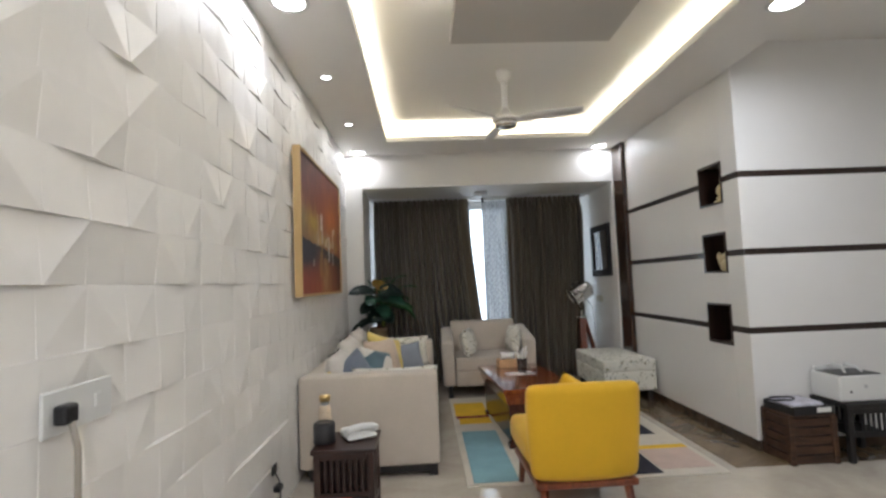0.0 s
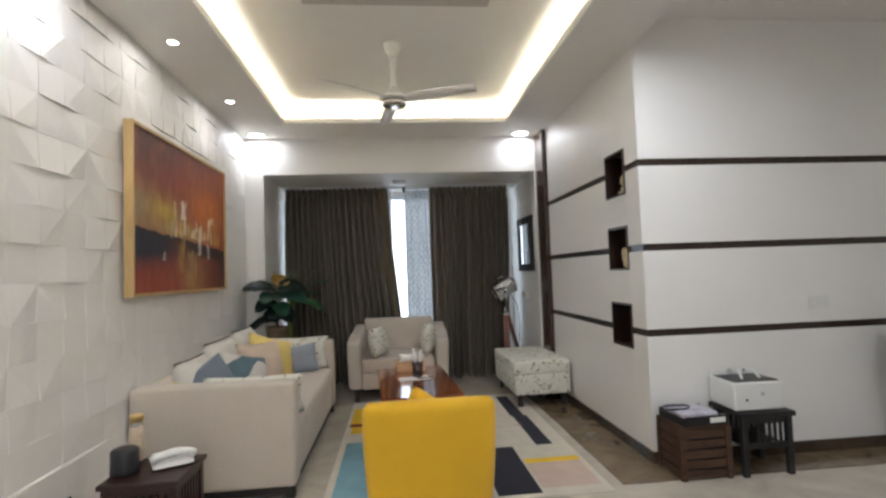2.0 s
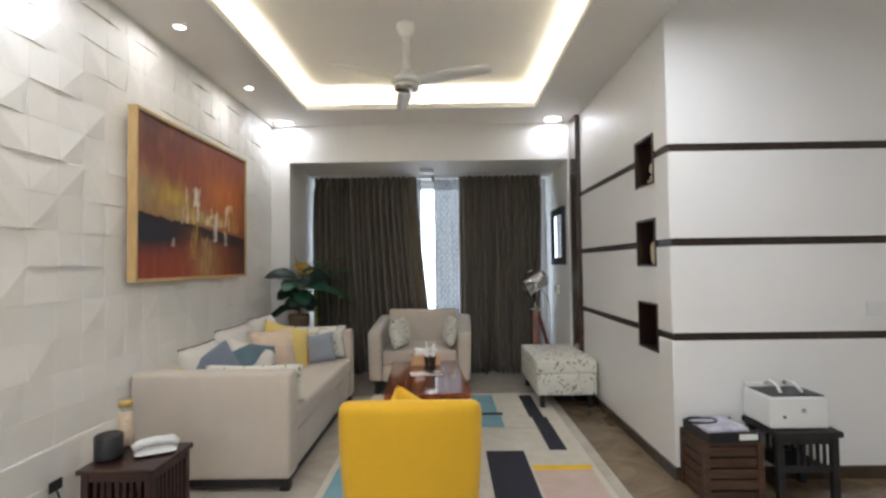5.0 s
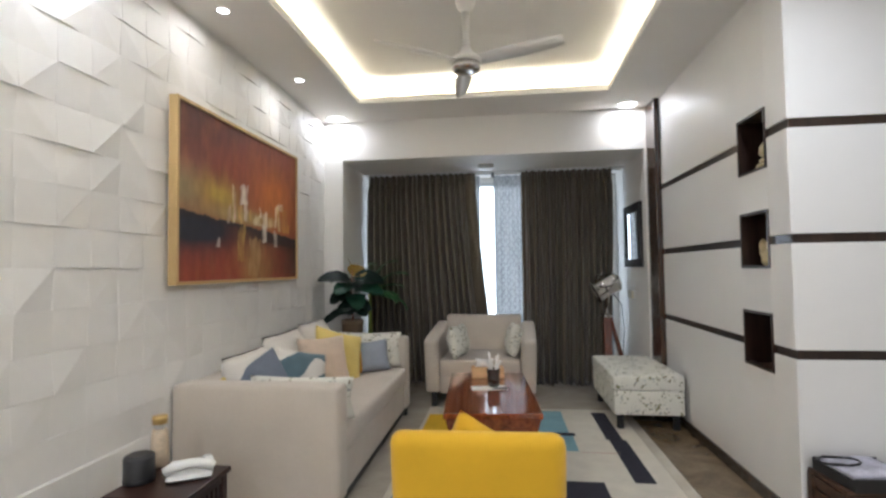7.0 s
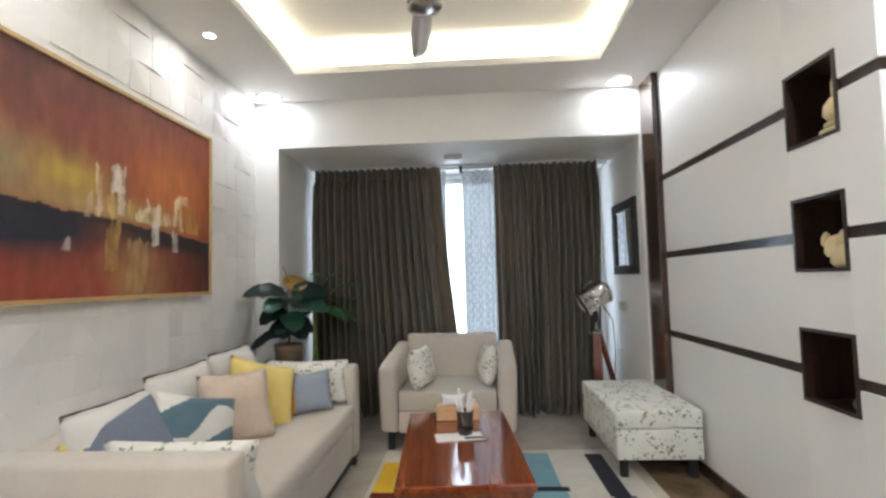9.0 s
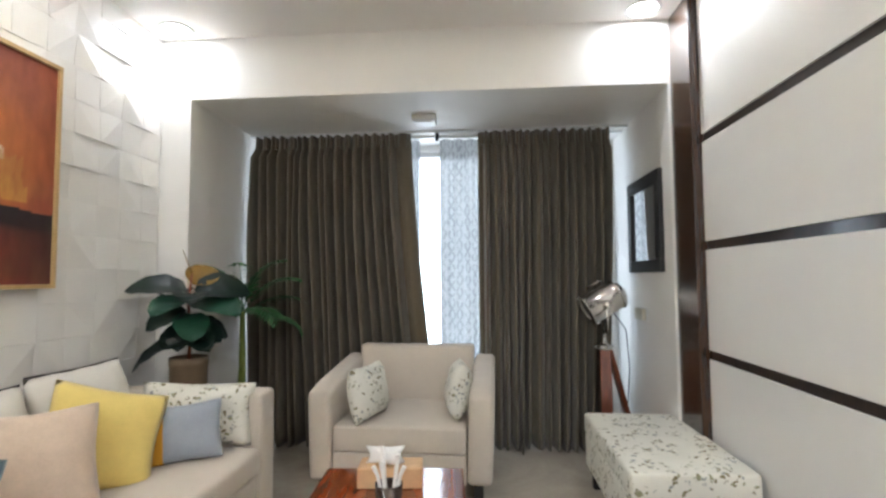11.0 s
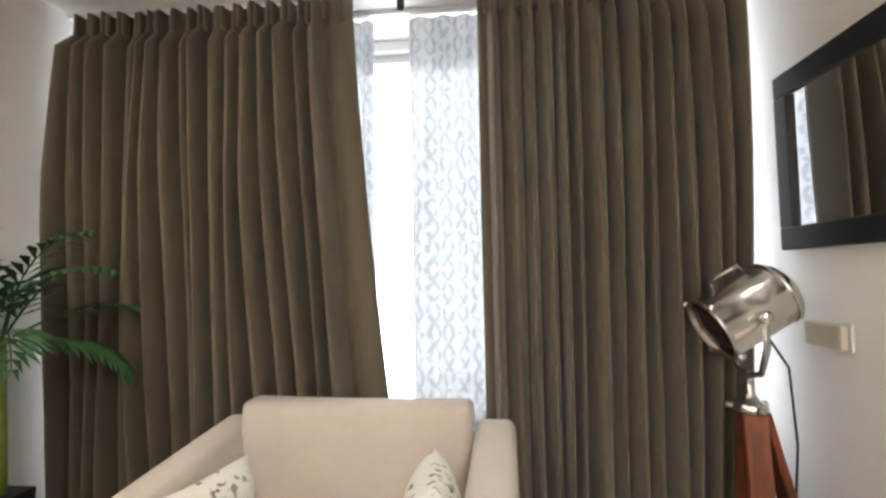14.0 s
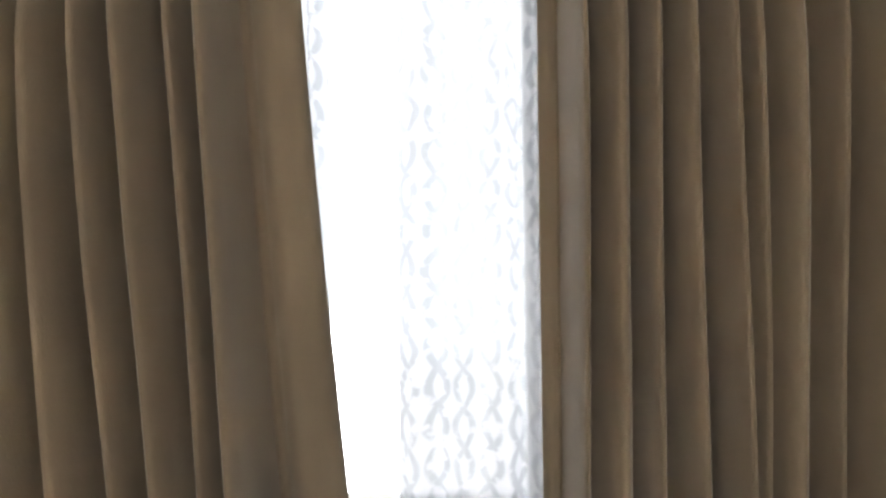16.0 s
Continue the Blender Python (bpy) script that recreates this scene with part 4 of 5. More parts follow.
# ---- crate, stool and printer by the corner ----
def crate():
    c = thing("wooden_crate", "dark walnut slatted wooden crate", "crate", pose(3.165, 4.45, 0))
    W, D, H = 0.32, 0.27, 0.30
    for x in (0, W - 0.035):
        for y in (0, D - 0.035):
            part("post", box(x, x + 0.035, y, y + 0.035, 0, H, 0.002, 1), M_CRATE, c)
    n = 5
    for k in range(n):
        z0 = 0.012 + k * 0.058
        part("slat", box(0.0355, W - 0.0355, 0.006, 0.020, z0, z0 + 0.046, 0.002, 1), M_CRATE, c)
        part("slat", box(0.006, 0.020, 0.0355, D - 0.0355, z0, z0 + 0.046, 0.002, 1), M_CRATE, c)
        part("slat", box(W - 0.020, W - 0.006, 0.0355, D - 0.0355, z0, z0 + 0.046, 0.002, 1), M_CRATE, c)
    part("lid", box(0.002, W - 0.002, 0.002, D - 0.002, H + 0.0005, H + 0.015, 0.002, 1), M_CRATE, c)
    # solid near-black block inside, showing dark between the slats
    part("dark_infill", box(0.022, W - 0.022, 0.022, D - 0.022, 0.01, H - 0.005), M_NICHE, c)


crate()
tr = thing("file_tray", "black tray with folded grey printed cloth and papers", "tray", pose(3.325, 4.575, 0.316, 0, 0, 4))
bm = box(-0.14, 0.14, -0.13, 0.13, 0, 0.008)
box(-0.14, 0.14, -0.13, -0.122, 0.008, 0.055, bm=bm)
box(-0.14, 0.14, 0.122, 0.13, 0.008, 0.055, bm=bm)
box(-0.14, -0.132, -0.122, 0.122, 0.008, 0.045, bm=bm)
box(0.132, 0.14, -0.122, 0.122, 0.008, 0.045, bm=bm)
part("tray", bm, M_BLACKPL, tr)
part("papers", box(-0.12, 0.12, -0.11, 0.11, 0.009, 0.04, 0.003, 1), M_PAPER, tr)
bm = soft_box(-0.125, 0.10, -0.10, 0.11, 0.0405, 0.068, 0.012, 0.006)
part("cloth", bm, M_CLOTHPRINT, tr, smooth=True)
part("tag", box(0.02, 0.12, -0.1325, -0.1302, 0.014, 0.044), M_PAPER, tr, "white paper tag")
pts = [(-0.10 + 0.09 * math.cos(i * 0.5), 0.02 + 0.05 * math.sin(i * 0.5), 0.072 + 0.002 * (i % 5)) for i in range(26)]
part("cable", tube(pts, 0.004, 6), M_BLACKPL, tr, "coiled black cable", smooth=True)


def stool():
    s = thing("side_stool", "black wooden stool with a slatted side", "stool", pose(3.545, 4.435, 0))
    W, D, H = 0.32, 0.28, 0.375
    part("top", box(-0.015, W + 0.015, -0.015, D + 0.015, H - 0.03, H, 0.005, 2), M_BLACKWOOD, s)
    for x in (0, W - 0.035):
        for y in (0, D - 0.035):
            part("leg", box(x, x + 0.035, y, y + 0.035, 0, H - 0.0305, 0.003, 1), M_BLACKWOOD, s)
    for y in (0.008, D - 0.026):
        part("rail", box(0.0355, W - 0.0355, y, y + 0.018, 0.16, 0.195, 0.002, 1), M_BLACKWOOD, s)
        part("rail", box(0.0355, W - 0.0355, y, y + 0.018, H - 0.07, H - 0.031, 0.002, 1), M_BLACKWOOD, s)
        for k in range(5):
            x = 0.105 + k * 0.035
            part("slat", box(x, x + 0.014, y + 0.003, y + 0.015, 0.1955, H - 0.0705), M_BLACKWOOD, s)
    part("shelf", box(0.0355, W - 0.0355, 0.03, D - 0.03, 0.165, 0.18), M_BLACKWOOD, s)


stool()
pr = thing("printer", "white desktop laser printer with an open top tray", "printer", pose(3.685, 4.585, 0.376))
W, D, H = 0.31, 0.25, 0.17
part("body", box(-W / 2, W / 2, -D / 2, D / 2, 0.004, H, 0.012, 3), M_WHITEPL, pr)
part("output_tray", box(-W / 2 + 0.014, W / 2 - 0.014, -D / 2 + 0.014, D / 2 - 0.032, H + 0.0002, H + 0.006, 0.003, 1), M_BLACKPL, pr, "dark output tray")
part("rim", box(-W / 2 + 0.01, W / 2 - 0.01, D / 2 - 0.03, D / 2 - 0.008, H + 0.0002, H + 0.028, 0.006, 2), M_WHITEPL, pr)
part("badge", lathe([(0.012, 0), (0.012, 0.0015), (0.009, 0.002)], 18, m=pose(0.02, -D / 2, 0.10, 90)), M_STEEL, pr, "round grey badge")
part("button", box(-0.09, -0.075, -D / 2 - 0.002, -D / 2 + 0.001, 0.06, 0.075), M_DARKGREY, pr)
for x in (-0.045, 0.045):
    part("paper_stop", tube([(x * 1.3, -0.06, H + 0.012), (x * 1.1, -0.02, H + 0.04), (x, 0.05, H + 0.05), (x * 1.2, 0.08, H + 0.03)], 0.009, 8), M_WHITEPL, pr, "white paper guide", smooth=True)
for x in (-0.115, 0.115):
    for y in (-0.09, 0.09):
        part("foot", box(x - 0.012, x + 0.012, y - 0.012, y + 0.012, 0.0, 0.0045), M_BLACKPL, pr)


def plate(name, label, m, w, h, keys):
    p = thing(name, label, "switch plate", m)
    part("plate", box(-w / 2, w / 2, -0.008, 0, -h / 2, h / 2, 0.003, 2), M_WHITEPL, p)
    for k in range(keys):
        x = -w / 2 + w * (k + 0.5) / keys
        part("switch", box(x - 0.011, x + 0.011, -0.0125, -0.0082, -0.018, 0.018, 0.002, 1), M_WHITEPL, p)
    return p


sk = thing("wall_socket", "black socket low on the tiled wall with a plug and cable", "socket", pose(0.0226, 4.085, 0.285, 0, 0, 90))
part("plate", box(-0.038, 0.038, -0.008, 0, -0.025, 0.025, 0.003, 2), M_BLACKPL, sk)
part("adapter", box(-0.035, 0.03, -0.045, -0.003, -0.115, -0.080, 0.012, 3), M_BLACKPL, sk, "black plug-in adapter")
part("cord", tube([(0.0, -0.008, -0.02), (-0.01, -0.03, -0.05), (-0.05, -0.05, -0.075), (-0.09, -0.06, -0.11), (-0.12, -0.06, -0.2)], 0.004, 6), M_BLACKPL, sk, "thin black cable", smooth=True)
plate("switch_plate", "white switch plate on the panelled wall", pose(4.36, YN - 0.0002, 0.985), 0.15, 0.08, 3)
pl = plate("socket_plate", "white wall socket plate with a black plug", pose(0.034, 2.535, 1.0, 0, 0, 90), 0.24, 0.10, 2)
part("plug", box(-0.10, -0.055, -0.045, -0.0126, -0.025, 0.02, 0.008, 2), M_BLACKPL, pl, "black plug")
part("cord", tube([(-0.075, -0.04, -0.02), (-0.07, -0.05, -0.08), (-0.06, -0.045, -0.25), (-0.05, -0.04, -0.5), (-0.04, -0.04, -0.98)], 0.007, 8), M_CORD, pl, "beige power cord", smooth=True)


# ---- dining chair by the wall ----
def dining_chair():
    c = thing("dining_chair", "dark wooden dining chair with a tall raked back", "chair", pose(4.82, 4.27, 0))
    part("seat", box(-0.2, 0.2, -0.2, 0.22, 0.42, 0.46, 0.01, 2), M_DARKWOOD, c)
    bk = box(-0.2, 0.2, 0.2, 0.225, 0.5, 0.835, 0.006, 1)
    part("backrest", bk, M_DARKWOOD, c)
    for x in (-0.2, 0.165):
        part("leg", box(x, x + 0.035, 0.185, 0.2195, 0, 0.4195), M_DARKWOOD, c)
        part("leg", box(x, x + 0.035, -0.19, -0.155, 0, 0.4195), M_DARKWOOD, c)
        part("post", box(x, x + 0.035, 0.2255, 0.25, 0.4605, 0.80, 0.003, 1), M_DARKWOOD, c)


dining_chair()


# ---- painting ----
def painting():
    y0, y1, z0, z1 = 4.575, 6.115, 1.195, 2.21
    p = thing("painting", "large abstract oil painting in red, orange and black, pale wood frame", "painting", pose(0.03, y0, z0))
    w, h = y1 - y0, z1 - z0
    bm = box(0, 0.05, 0, w, 0, 0.018)
    box(0, 0.05, 0, w, h - 0.018, h, bm=bm)
    box(0, 0.05, 0, 0.018, 0.018, h - 0.018, bm=bm)
    box(0, 0.05, w - 0.018, w, 0.018, h - 0.018, bm=bm)
    part("frame", bm, M_FRAMEWOOD, p, "pale ash wood frame")
    nx, nz = 190, 126
    own = bmesh.new()
    layer = own.loops.layers.float_color.new("paint")
    grid = [[own.verts.new((0.040, 0.019 + (w - 0.038) * i / nx, 0.019 + (h - 0.038) * j / nz)) for i in range(nx + 1)] for j in range(nz + 1)]
    rng = random.Random(7)
    towers = [(0.365, 0.008, 0.38, 0.60, (0.80, 0.66, 0.38)), (0.45, 0.035, 0.50, 0.64, (0.88, 0.84, 0.76)), (0.47, 0.016, 0.40, 0.56, (0.82, 0.74, 0.6)), (0.43, 0.03, 0.12, 0.36, (0.5, 0.3, 0.04)),
              (0.57, 0.03, 0.37, 0.44, (0.85, 0.76, 0.45)), (0.64, 0.035, 0.37, 0.48, (0.86, 0.78, 0.6)), (0.64, 0.02, 0.26, 0.37, (0.72, 0.68, 0.6)),
              (0.70, 0.03, 0.38, 0.47, (0.82, 0.62, 0.3)), (0.76, 0.012, 0.38, 0.52, (0.86, 0.74, 0.5)), (0.81, 0.03, 0.53, 0.57, (0.86, 0.78, 0.6)), (0.76, 0.02, 0.24, 0.34, (0.66, 0.6, 0.55)),
              (0.86, 0.04, 0.36, 0.55, (0.55, 0.26, 0.03)), (0.55, 0.05, 0.02, 0.28, (0.44, 0.27, 0.09)), (0.24, 0.02, 0.20, 0.24, (0.5, 0.42, 0.36))]
    for _ in range(7):
        x = rng.uniform(0.3, 0.92)
        towers.append((x, rng.uniform(0.004, 0.015), rng.uniform(0.33, 0.45), rng.uniform(0.44, 0.58), (rng.uniform(0.6, 0.9), rng.uniform(0.35, 0.7), rng.uniform(0.05, 0.4))))

    def shade(u, v):
        n1 = noise.fractal(Vector((u * 3, v * 3, 1)), 1.0, 2.0, 4)
        n2 = noise.fractal(Vector((u * 14, v * 4, 5)), 0.9, 2.0, 3)
        n3 = noise.fractal(Vector((u * 30, v * 7, 9)), 0.8, 2.0, 3)
        def blob(x, y, rx, ry):
            return math.exp(-((u - x) / rx) ** 2 - ((v - y) / ry) ** 2)

        edge = 0.40 - 0.085 * u + 0.012 * n2
        if v > edge:
            c = Vector((0.30, 0.055, 0.022)).lerp(Vector((0.085, 0.022, 0.026)), min(0.9, max(0, (v - 0.62) * 1.9 * (1.25 - u) + 0.35 * (0.3 - u) + 0.25 * n1)))
            c = c.lerp(Vector((0.62, 0.17, 0.012)), min(0.95, 1.1 * blob(0.74, 0.58, 0.22, 0.24) + 0.2 * max(0, n2)))
            c = c.lerp(Vector((0.34, 0.26, 0.12)), min(0.9, 0.95 * blob(0.04, 0.52, 0.14, 0.13)))
            c = c.lerp(Vector((0.56, 0.37, 0.03)), min(0.95, 1.1 * blob(0.27, 0.53 - 0.1 * (u - 0.25), 0.13, 0.09 + 0.03 * n2)))
            c = c.lerp(Vector((0.50, 0.36, 0.10)), min(0.8, blob(0.45, 0.42, 0.3, 0.05)))
        else:
            c = Vector((0.34, 0.05, 0.015)).lerp(Vector((0.14, 0.022, 0.012)), min(1, max(0, 0.4 + n1 + (u - 0.75) * 1.5)))
            c = c.lerp(Vector((0.40, 0.21, 0.05)), min(0.85, max(0, blob(0.56, 0.10, 0.13, 0.22) + 0.25 * n2)))
            c = c.lerp(Vector((0.018, 0.018, 0.032)), min(1, 1.5 * blob(0.12, 0.31, 0.26, 0.13 + 0.03 * n1)))
            c = c.lerp(Vector((0.03, 0.014, 0.014)), min(1, 1.4 * blob(0.75, 0.31, 0.3, 0.06) + 0.8 * blob(1.0, 0.2, 0.2, 0.2)))
            c = c.lerp(Vector((0.025, 0.015, 0.018)), min(0.9, 1.3 * blob(u, edge, 1, 0.035)))
        for x, half, a, b, tone in towers:
            if abs(u - x) < half * (1 + 0.5 * n3) and a - 0.02 * n2 < v < b + 0.05 * n3:
                c = c.lerp(Vector(tone), max(0, min(0.8, 0.55 + 0.6 * n3)))
        grey = (c.x + c.y + c.z) / 3
        c = c.lerp(Vector((grey, grey, grey)), 0.12)
        return c * (0.92 + 0.18 * n3)

    for j in range(nz):
        for i in range(nx):
            f = own.faces.new((grid[j][i], grid[j][i + 1], grid[j + 1][i + 1], grid[j + 1][i]))
            for loop, (a, b) in zip(f.loops, ((i, j), (i + 1, j), (i + 1, j + 1), (i, j + 1))):
                c = shade(a / nx, b / nz)
                loop[layer] = (max(0, c.x), max(0, c.y), max(0, c.z), 1)
    part("canvas", own, M_PAINT, p, "abstract city skyline in red, orange and black paint")
    part("backing", box(0.002, 0.036, 0.0185, w - 0.0185, 0.0185, h - 0.0185), M_CARD, p)


painting()


# ---- mirror, bay switch and floor lamp ----
mir = thing("wall_mirror", "small wall mirror in a wide dark wood frame", "mirror", pose(3.089, 7.06, 1.255))
w, h, f = 0.635, 0.63, 0.08
bm = box(-0.03, 0, 0, w, 0, f, 0.006, 2)
box(-0.03, 0, 0, w, h - f, h, 0.006, 2, bm)
box(-0.03, 0, 0, f, f, h - f, 0.006, 2, bm)
box(-0.03, 0, w - f, w, f, h - f, 0.006, 2, bm)
part("frame", bm, M_BLACKWOOD, mir, "wide dark wood frame")
part("glass", box(-0.014, -0.002, f - 0.005, w - f + 0.005, f - 0.005, h - f + 0.005), M_MIRROR, mir, "silvered mirror glass")
box_plate = plate("switch_plate", "cream surface-mounted switch box on the bay wall", pose(3.0895, 7.49, 0.975, 0, 0, -90), 0.19, 0.085, 2)
part("back_box", box(-0.088, 0.088, -0.034, -0.0126, -0.038, 0.038, 0.004, 2), M_CREAMPL, box_plate, "cream plastic adapter")


def searchlight():
    s = thing("tripod_floor_lamp", "chrome searchlight lamp on a reddish wooden tripod", "floor lamp", pose(2.82, 7.47, 0))
    for a, r in ((262, 0.10), (5, 0.22), (75, 0.20)):
        x, y = r * math.cos(radians(a)), r * math.sin(radians(a))
        d = Vector((x, y, 0)).normalized()
        top, foot = Vector((d.x * 0.03, d.y * 0.03, 0.74)), Vector((x, y, 0.004))
        run = foot - top
        plank = box(-0.036, 0.036, -0.014, 0.014, 0, run.length, 0.004, 1)
        zax = run.normalized()
        xax = Vector((-d.y, d.x, 0))
        turn = Matrix((xax, zax.cross(xax), zax)).transposed().to_4x4()
        part("leg", shifted(plank, Matrix.Translation(top) @ turn), M_LEGWOOD, s)
    part("hub", lathe([(0.045, 0.735), (0.05, 0.745), (0.05, 0.765), (0.03, 0.77), (0.012, 0.80), (0.012, 0.86)], 18), M_CHROME, s, "chrome tripod hub", smooth=True)
    for k in range(3):
        a = radians(30 + 120 * k)
        part("clamp", tube([(0.04 * math.cos(a), 0.04 * math.sin(a), 0.75), (0.075 * math.cos(a), 0.075 * math.sin(a), 0.755)], 0.011, 8), M_CHROME, s, smooth=True)
    part("yoke", tube([(0, -0.115, 1.045), (0, -0.115, 0.95), (0, -0.075, 0.87), (0, 0.0, 0.85), (0, 0.075, 0.87), (0, 0.115, 0.95), (0, 0.115, 1.045)], 0.010, 8), M_CHROME, s, smooth=True)
    tip = pose(0.0, 0, 1.06) @ look((0, 0, 0), (-0.82, -0.06, -0.46))
    shell = [(0.006, 0.15), (0.06, 0.147), (0.093, 0.125), (0.102, 0.09), (0.104, 0.02), (0.104, -0.12), (0.108, -0.124), (0.108, -0.134), (0.100, -0.134), (0.098, -0.10), (0.085, -0.02), (0.006, 0.01)]
    head = part("head", lathe(shell, 36, m=tip), M_CHROME, s, "polished chrome lamp head", smooth=True)
    part("lens", lathe([(0.097, -0.115), (0.097, -0.118), (0.05, -0.122)], 30, m=tip), M_DARKGLASS, head, "dark lamp glass", smooth=True)
    for z in (0.105,):
        part("band", lathe([(0.1035, z - 0.008), (0.1055, z - 0.006), (0.1055, z + 0.006), (0.1005, z + 0.008)], 36, m=tip), M_CHROME, head, smooth=True)
    for k in range(4):
        a = radians(45 + 90 * k)
        part("knob", lathe([(0.008, -0.012), (0.011, -0.008), (0.011, 0.008), (0.006, 0.014)], 10, m=tip @ Matrix.Translation((0.12 * math.cos(a), 0.12 * math.sin(a), -0.125))), M_CHROME, head, smooth=True)
    for y in (-0.118, 0.118):
        part("pivot_knob", lathe([(0.016, -0.012), (0.02, -0.006), (0.02, 0.006), (0.012, 0.014)], 14, m=pose(0, y, 1.045, 90)), M_CHROME, head, smooth=True)
    grip = [tip @ Vector(p) for p in ((0.0, 0.103, 0.06), (0.0, 0.135, 0.05), (0.0, 0.135, -0.05), (0.0, 0.103, -0.06))]
    part("grip", tube(grip, 0.008, 8), M_CHROME, head, "chrome carrying bar", smooth=True)
    part("flex", tube([(0.08, 0.05, 0.98), (0.17, 0.09, 0.86), (0.19, 0.10, 0.6), (0.17, 0.11, 0.3), (0.15, 0.12, 0.006)], 0.004, 6), M_BLACKPL, s, "black flex", smooth=True)


searchlight()


# ---- ceiling fan ----
def fan():
    f = thing("ceiling_fan", "white three-blade ceiling fan with a chrome hub, at rest", "ceiling fan", pose(1.57, 5.16, SLAB))
    part("canopy", lathe([(0.062, 0), (0.062, -0.015), (0.052, -0.055), (0.03, -0.085), (0.018, -0.095)], 24), M_FAN, f, smooth=True)
    part("rod", lathe([(0.024, -0.08), (0.019, -0.2), (0.024, -0.35)], 14), M_FAN, f, smooth=True)
    part("motor", lathe([(0.025, -0.31), (0.045, -0.345), (0.085, -0.375), (0.105, -0.39), (0.105, -0.405), (0.08, -0.412)], 30), M_FAN, f, smooth=True)
    part("hub_cap", lathe([(0.088, -0.4125), (0.088, -0.44), (0.078, -0.455), (0.03, -0.46)], 30), M_CHROME, f, "chrome hub cap", smooth=True)
    for a in (-22, 98, 218):
        bm = bmesh.new()
        rows = []
        for i in range(13):
            s = i / 12
            r = 0.09 + 0.51 * s
            half = 0.045 * (0.55 + 0.6 * math.sin(math.pi * min(1, 0.15 + s * 0.75))) * (1 if s < 0.95 else 0.8)
            rows.append([(bm.verts.new((r, k * half, -0.398 - 0.012 * k)), bm.verts.new((r, k * half, -0.404 - 0.012 * k))) for k in (-1, 0, 1)])
        for p, q in zip(rows, rows[1:]):
            for k in range(2):
                bm.faces.new((p[k][0], p[k + 1][0], q[k + 1][0], q[k][0]))
                bm.faces.new((p[k][1], q[k][1], q[k + 1][1], p[k + 1][1]))
            for k in (0, 2):
                bm.faces.new((p[k][0], q[k][0], q[k][1], p[k][1]))
        for end in (rows[0], rows[-1]):
            for k in range(2):
                bm.faces.new((end[k][0], end[k][1], end[k + 1][1], end[k + 1][0]))
        part("blade", shifted(bm, pose(0, 0, 0, 0, 0, a)), M_FAN, f, smooth=True)


fan()


# ---- plants ----
def big_leaf(length, width, droop, cup=0.35):
    own = bmesh.new()
    n, k = 12, 6
    rows = []
    for i in range(n + 1):
        s = i / n
        half = width / 2 * (math.sin(math.pi * s ** 0.85) ** 0.55 if 0 < s < 1 else 0.0) + 0.002
        x, z = length * s * math.cos(droop * s * 0.6), -length * 0.5 * math.sin(droop * s) * s
        rows.append([own.verts.new((x, half * (j / k * 2 - 1), z + cup * half * (j / k * 2 - 1) ** 2 + 0.004 * math.sin(i * 1.7 + j))) for j in range(k + 1)])
    for a, b in zip(rows, rows[1:]):
        for j in range(k):
            own.faces.new((a[j], a[j + 1], b[j + 1], b[j]))
    return own


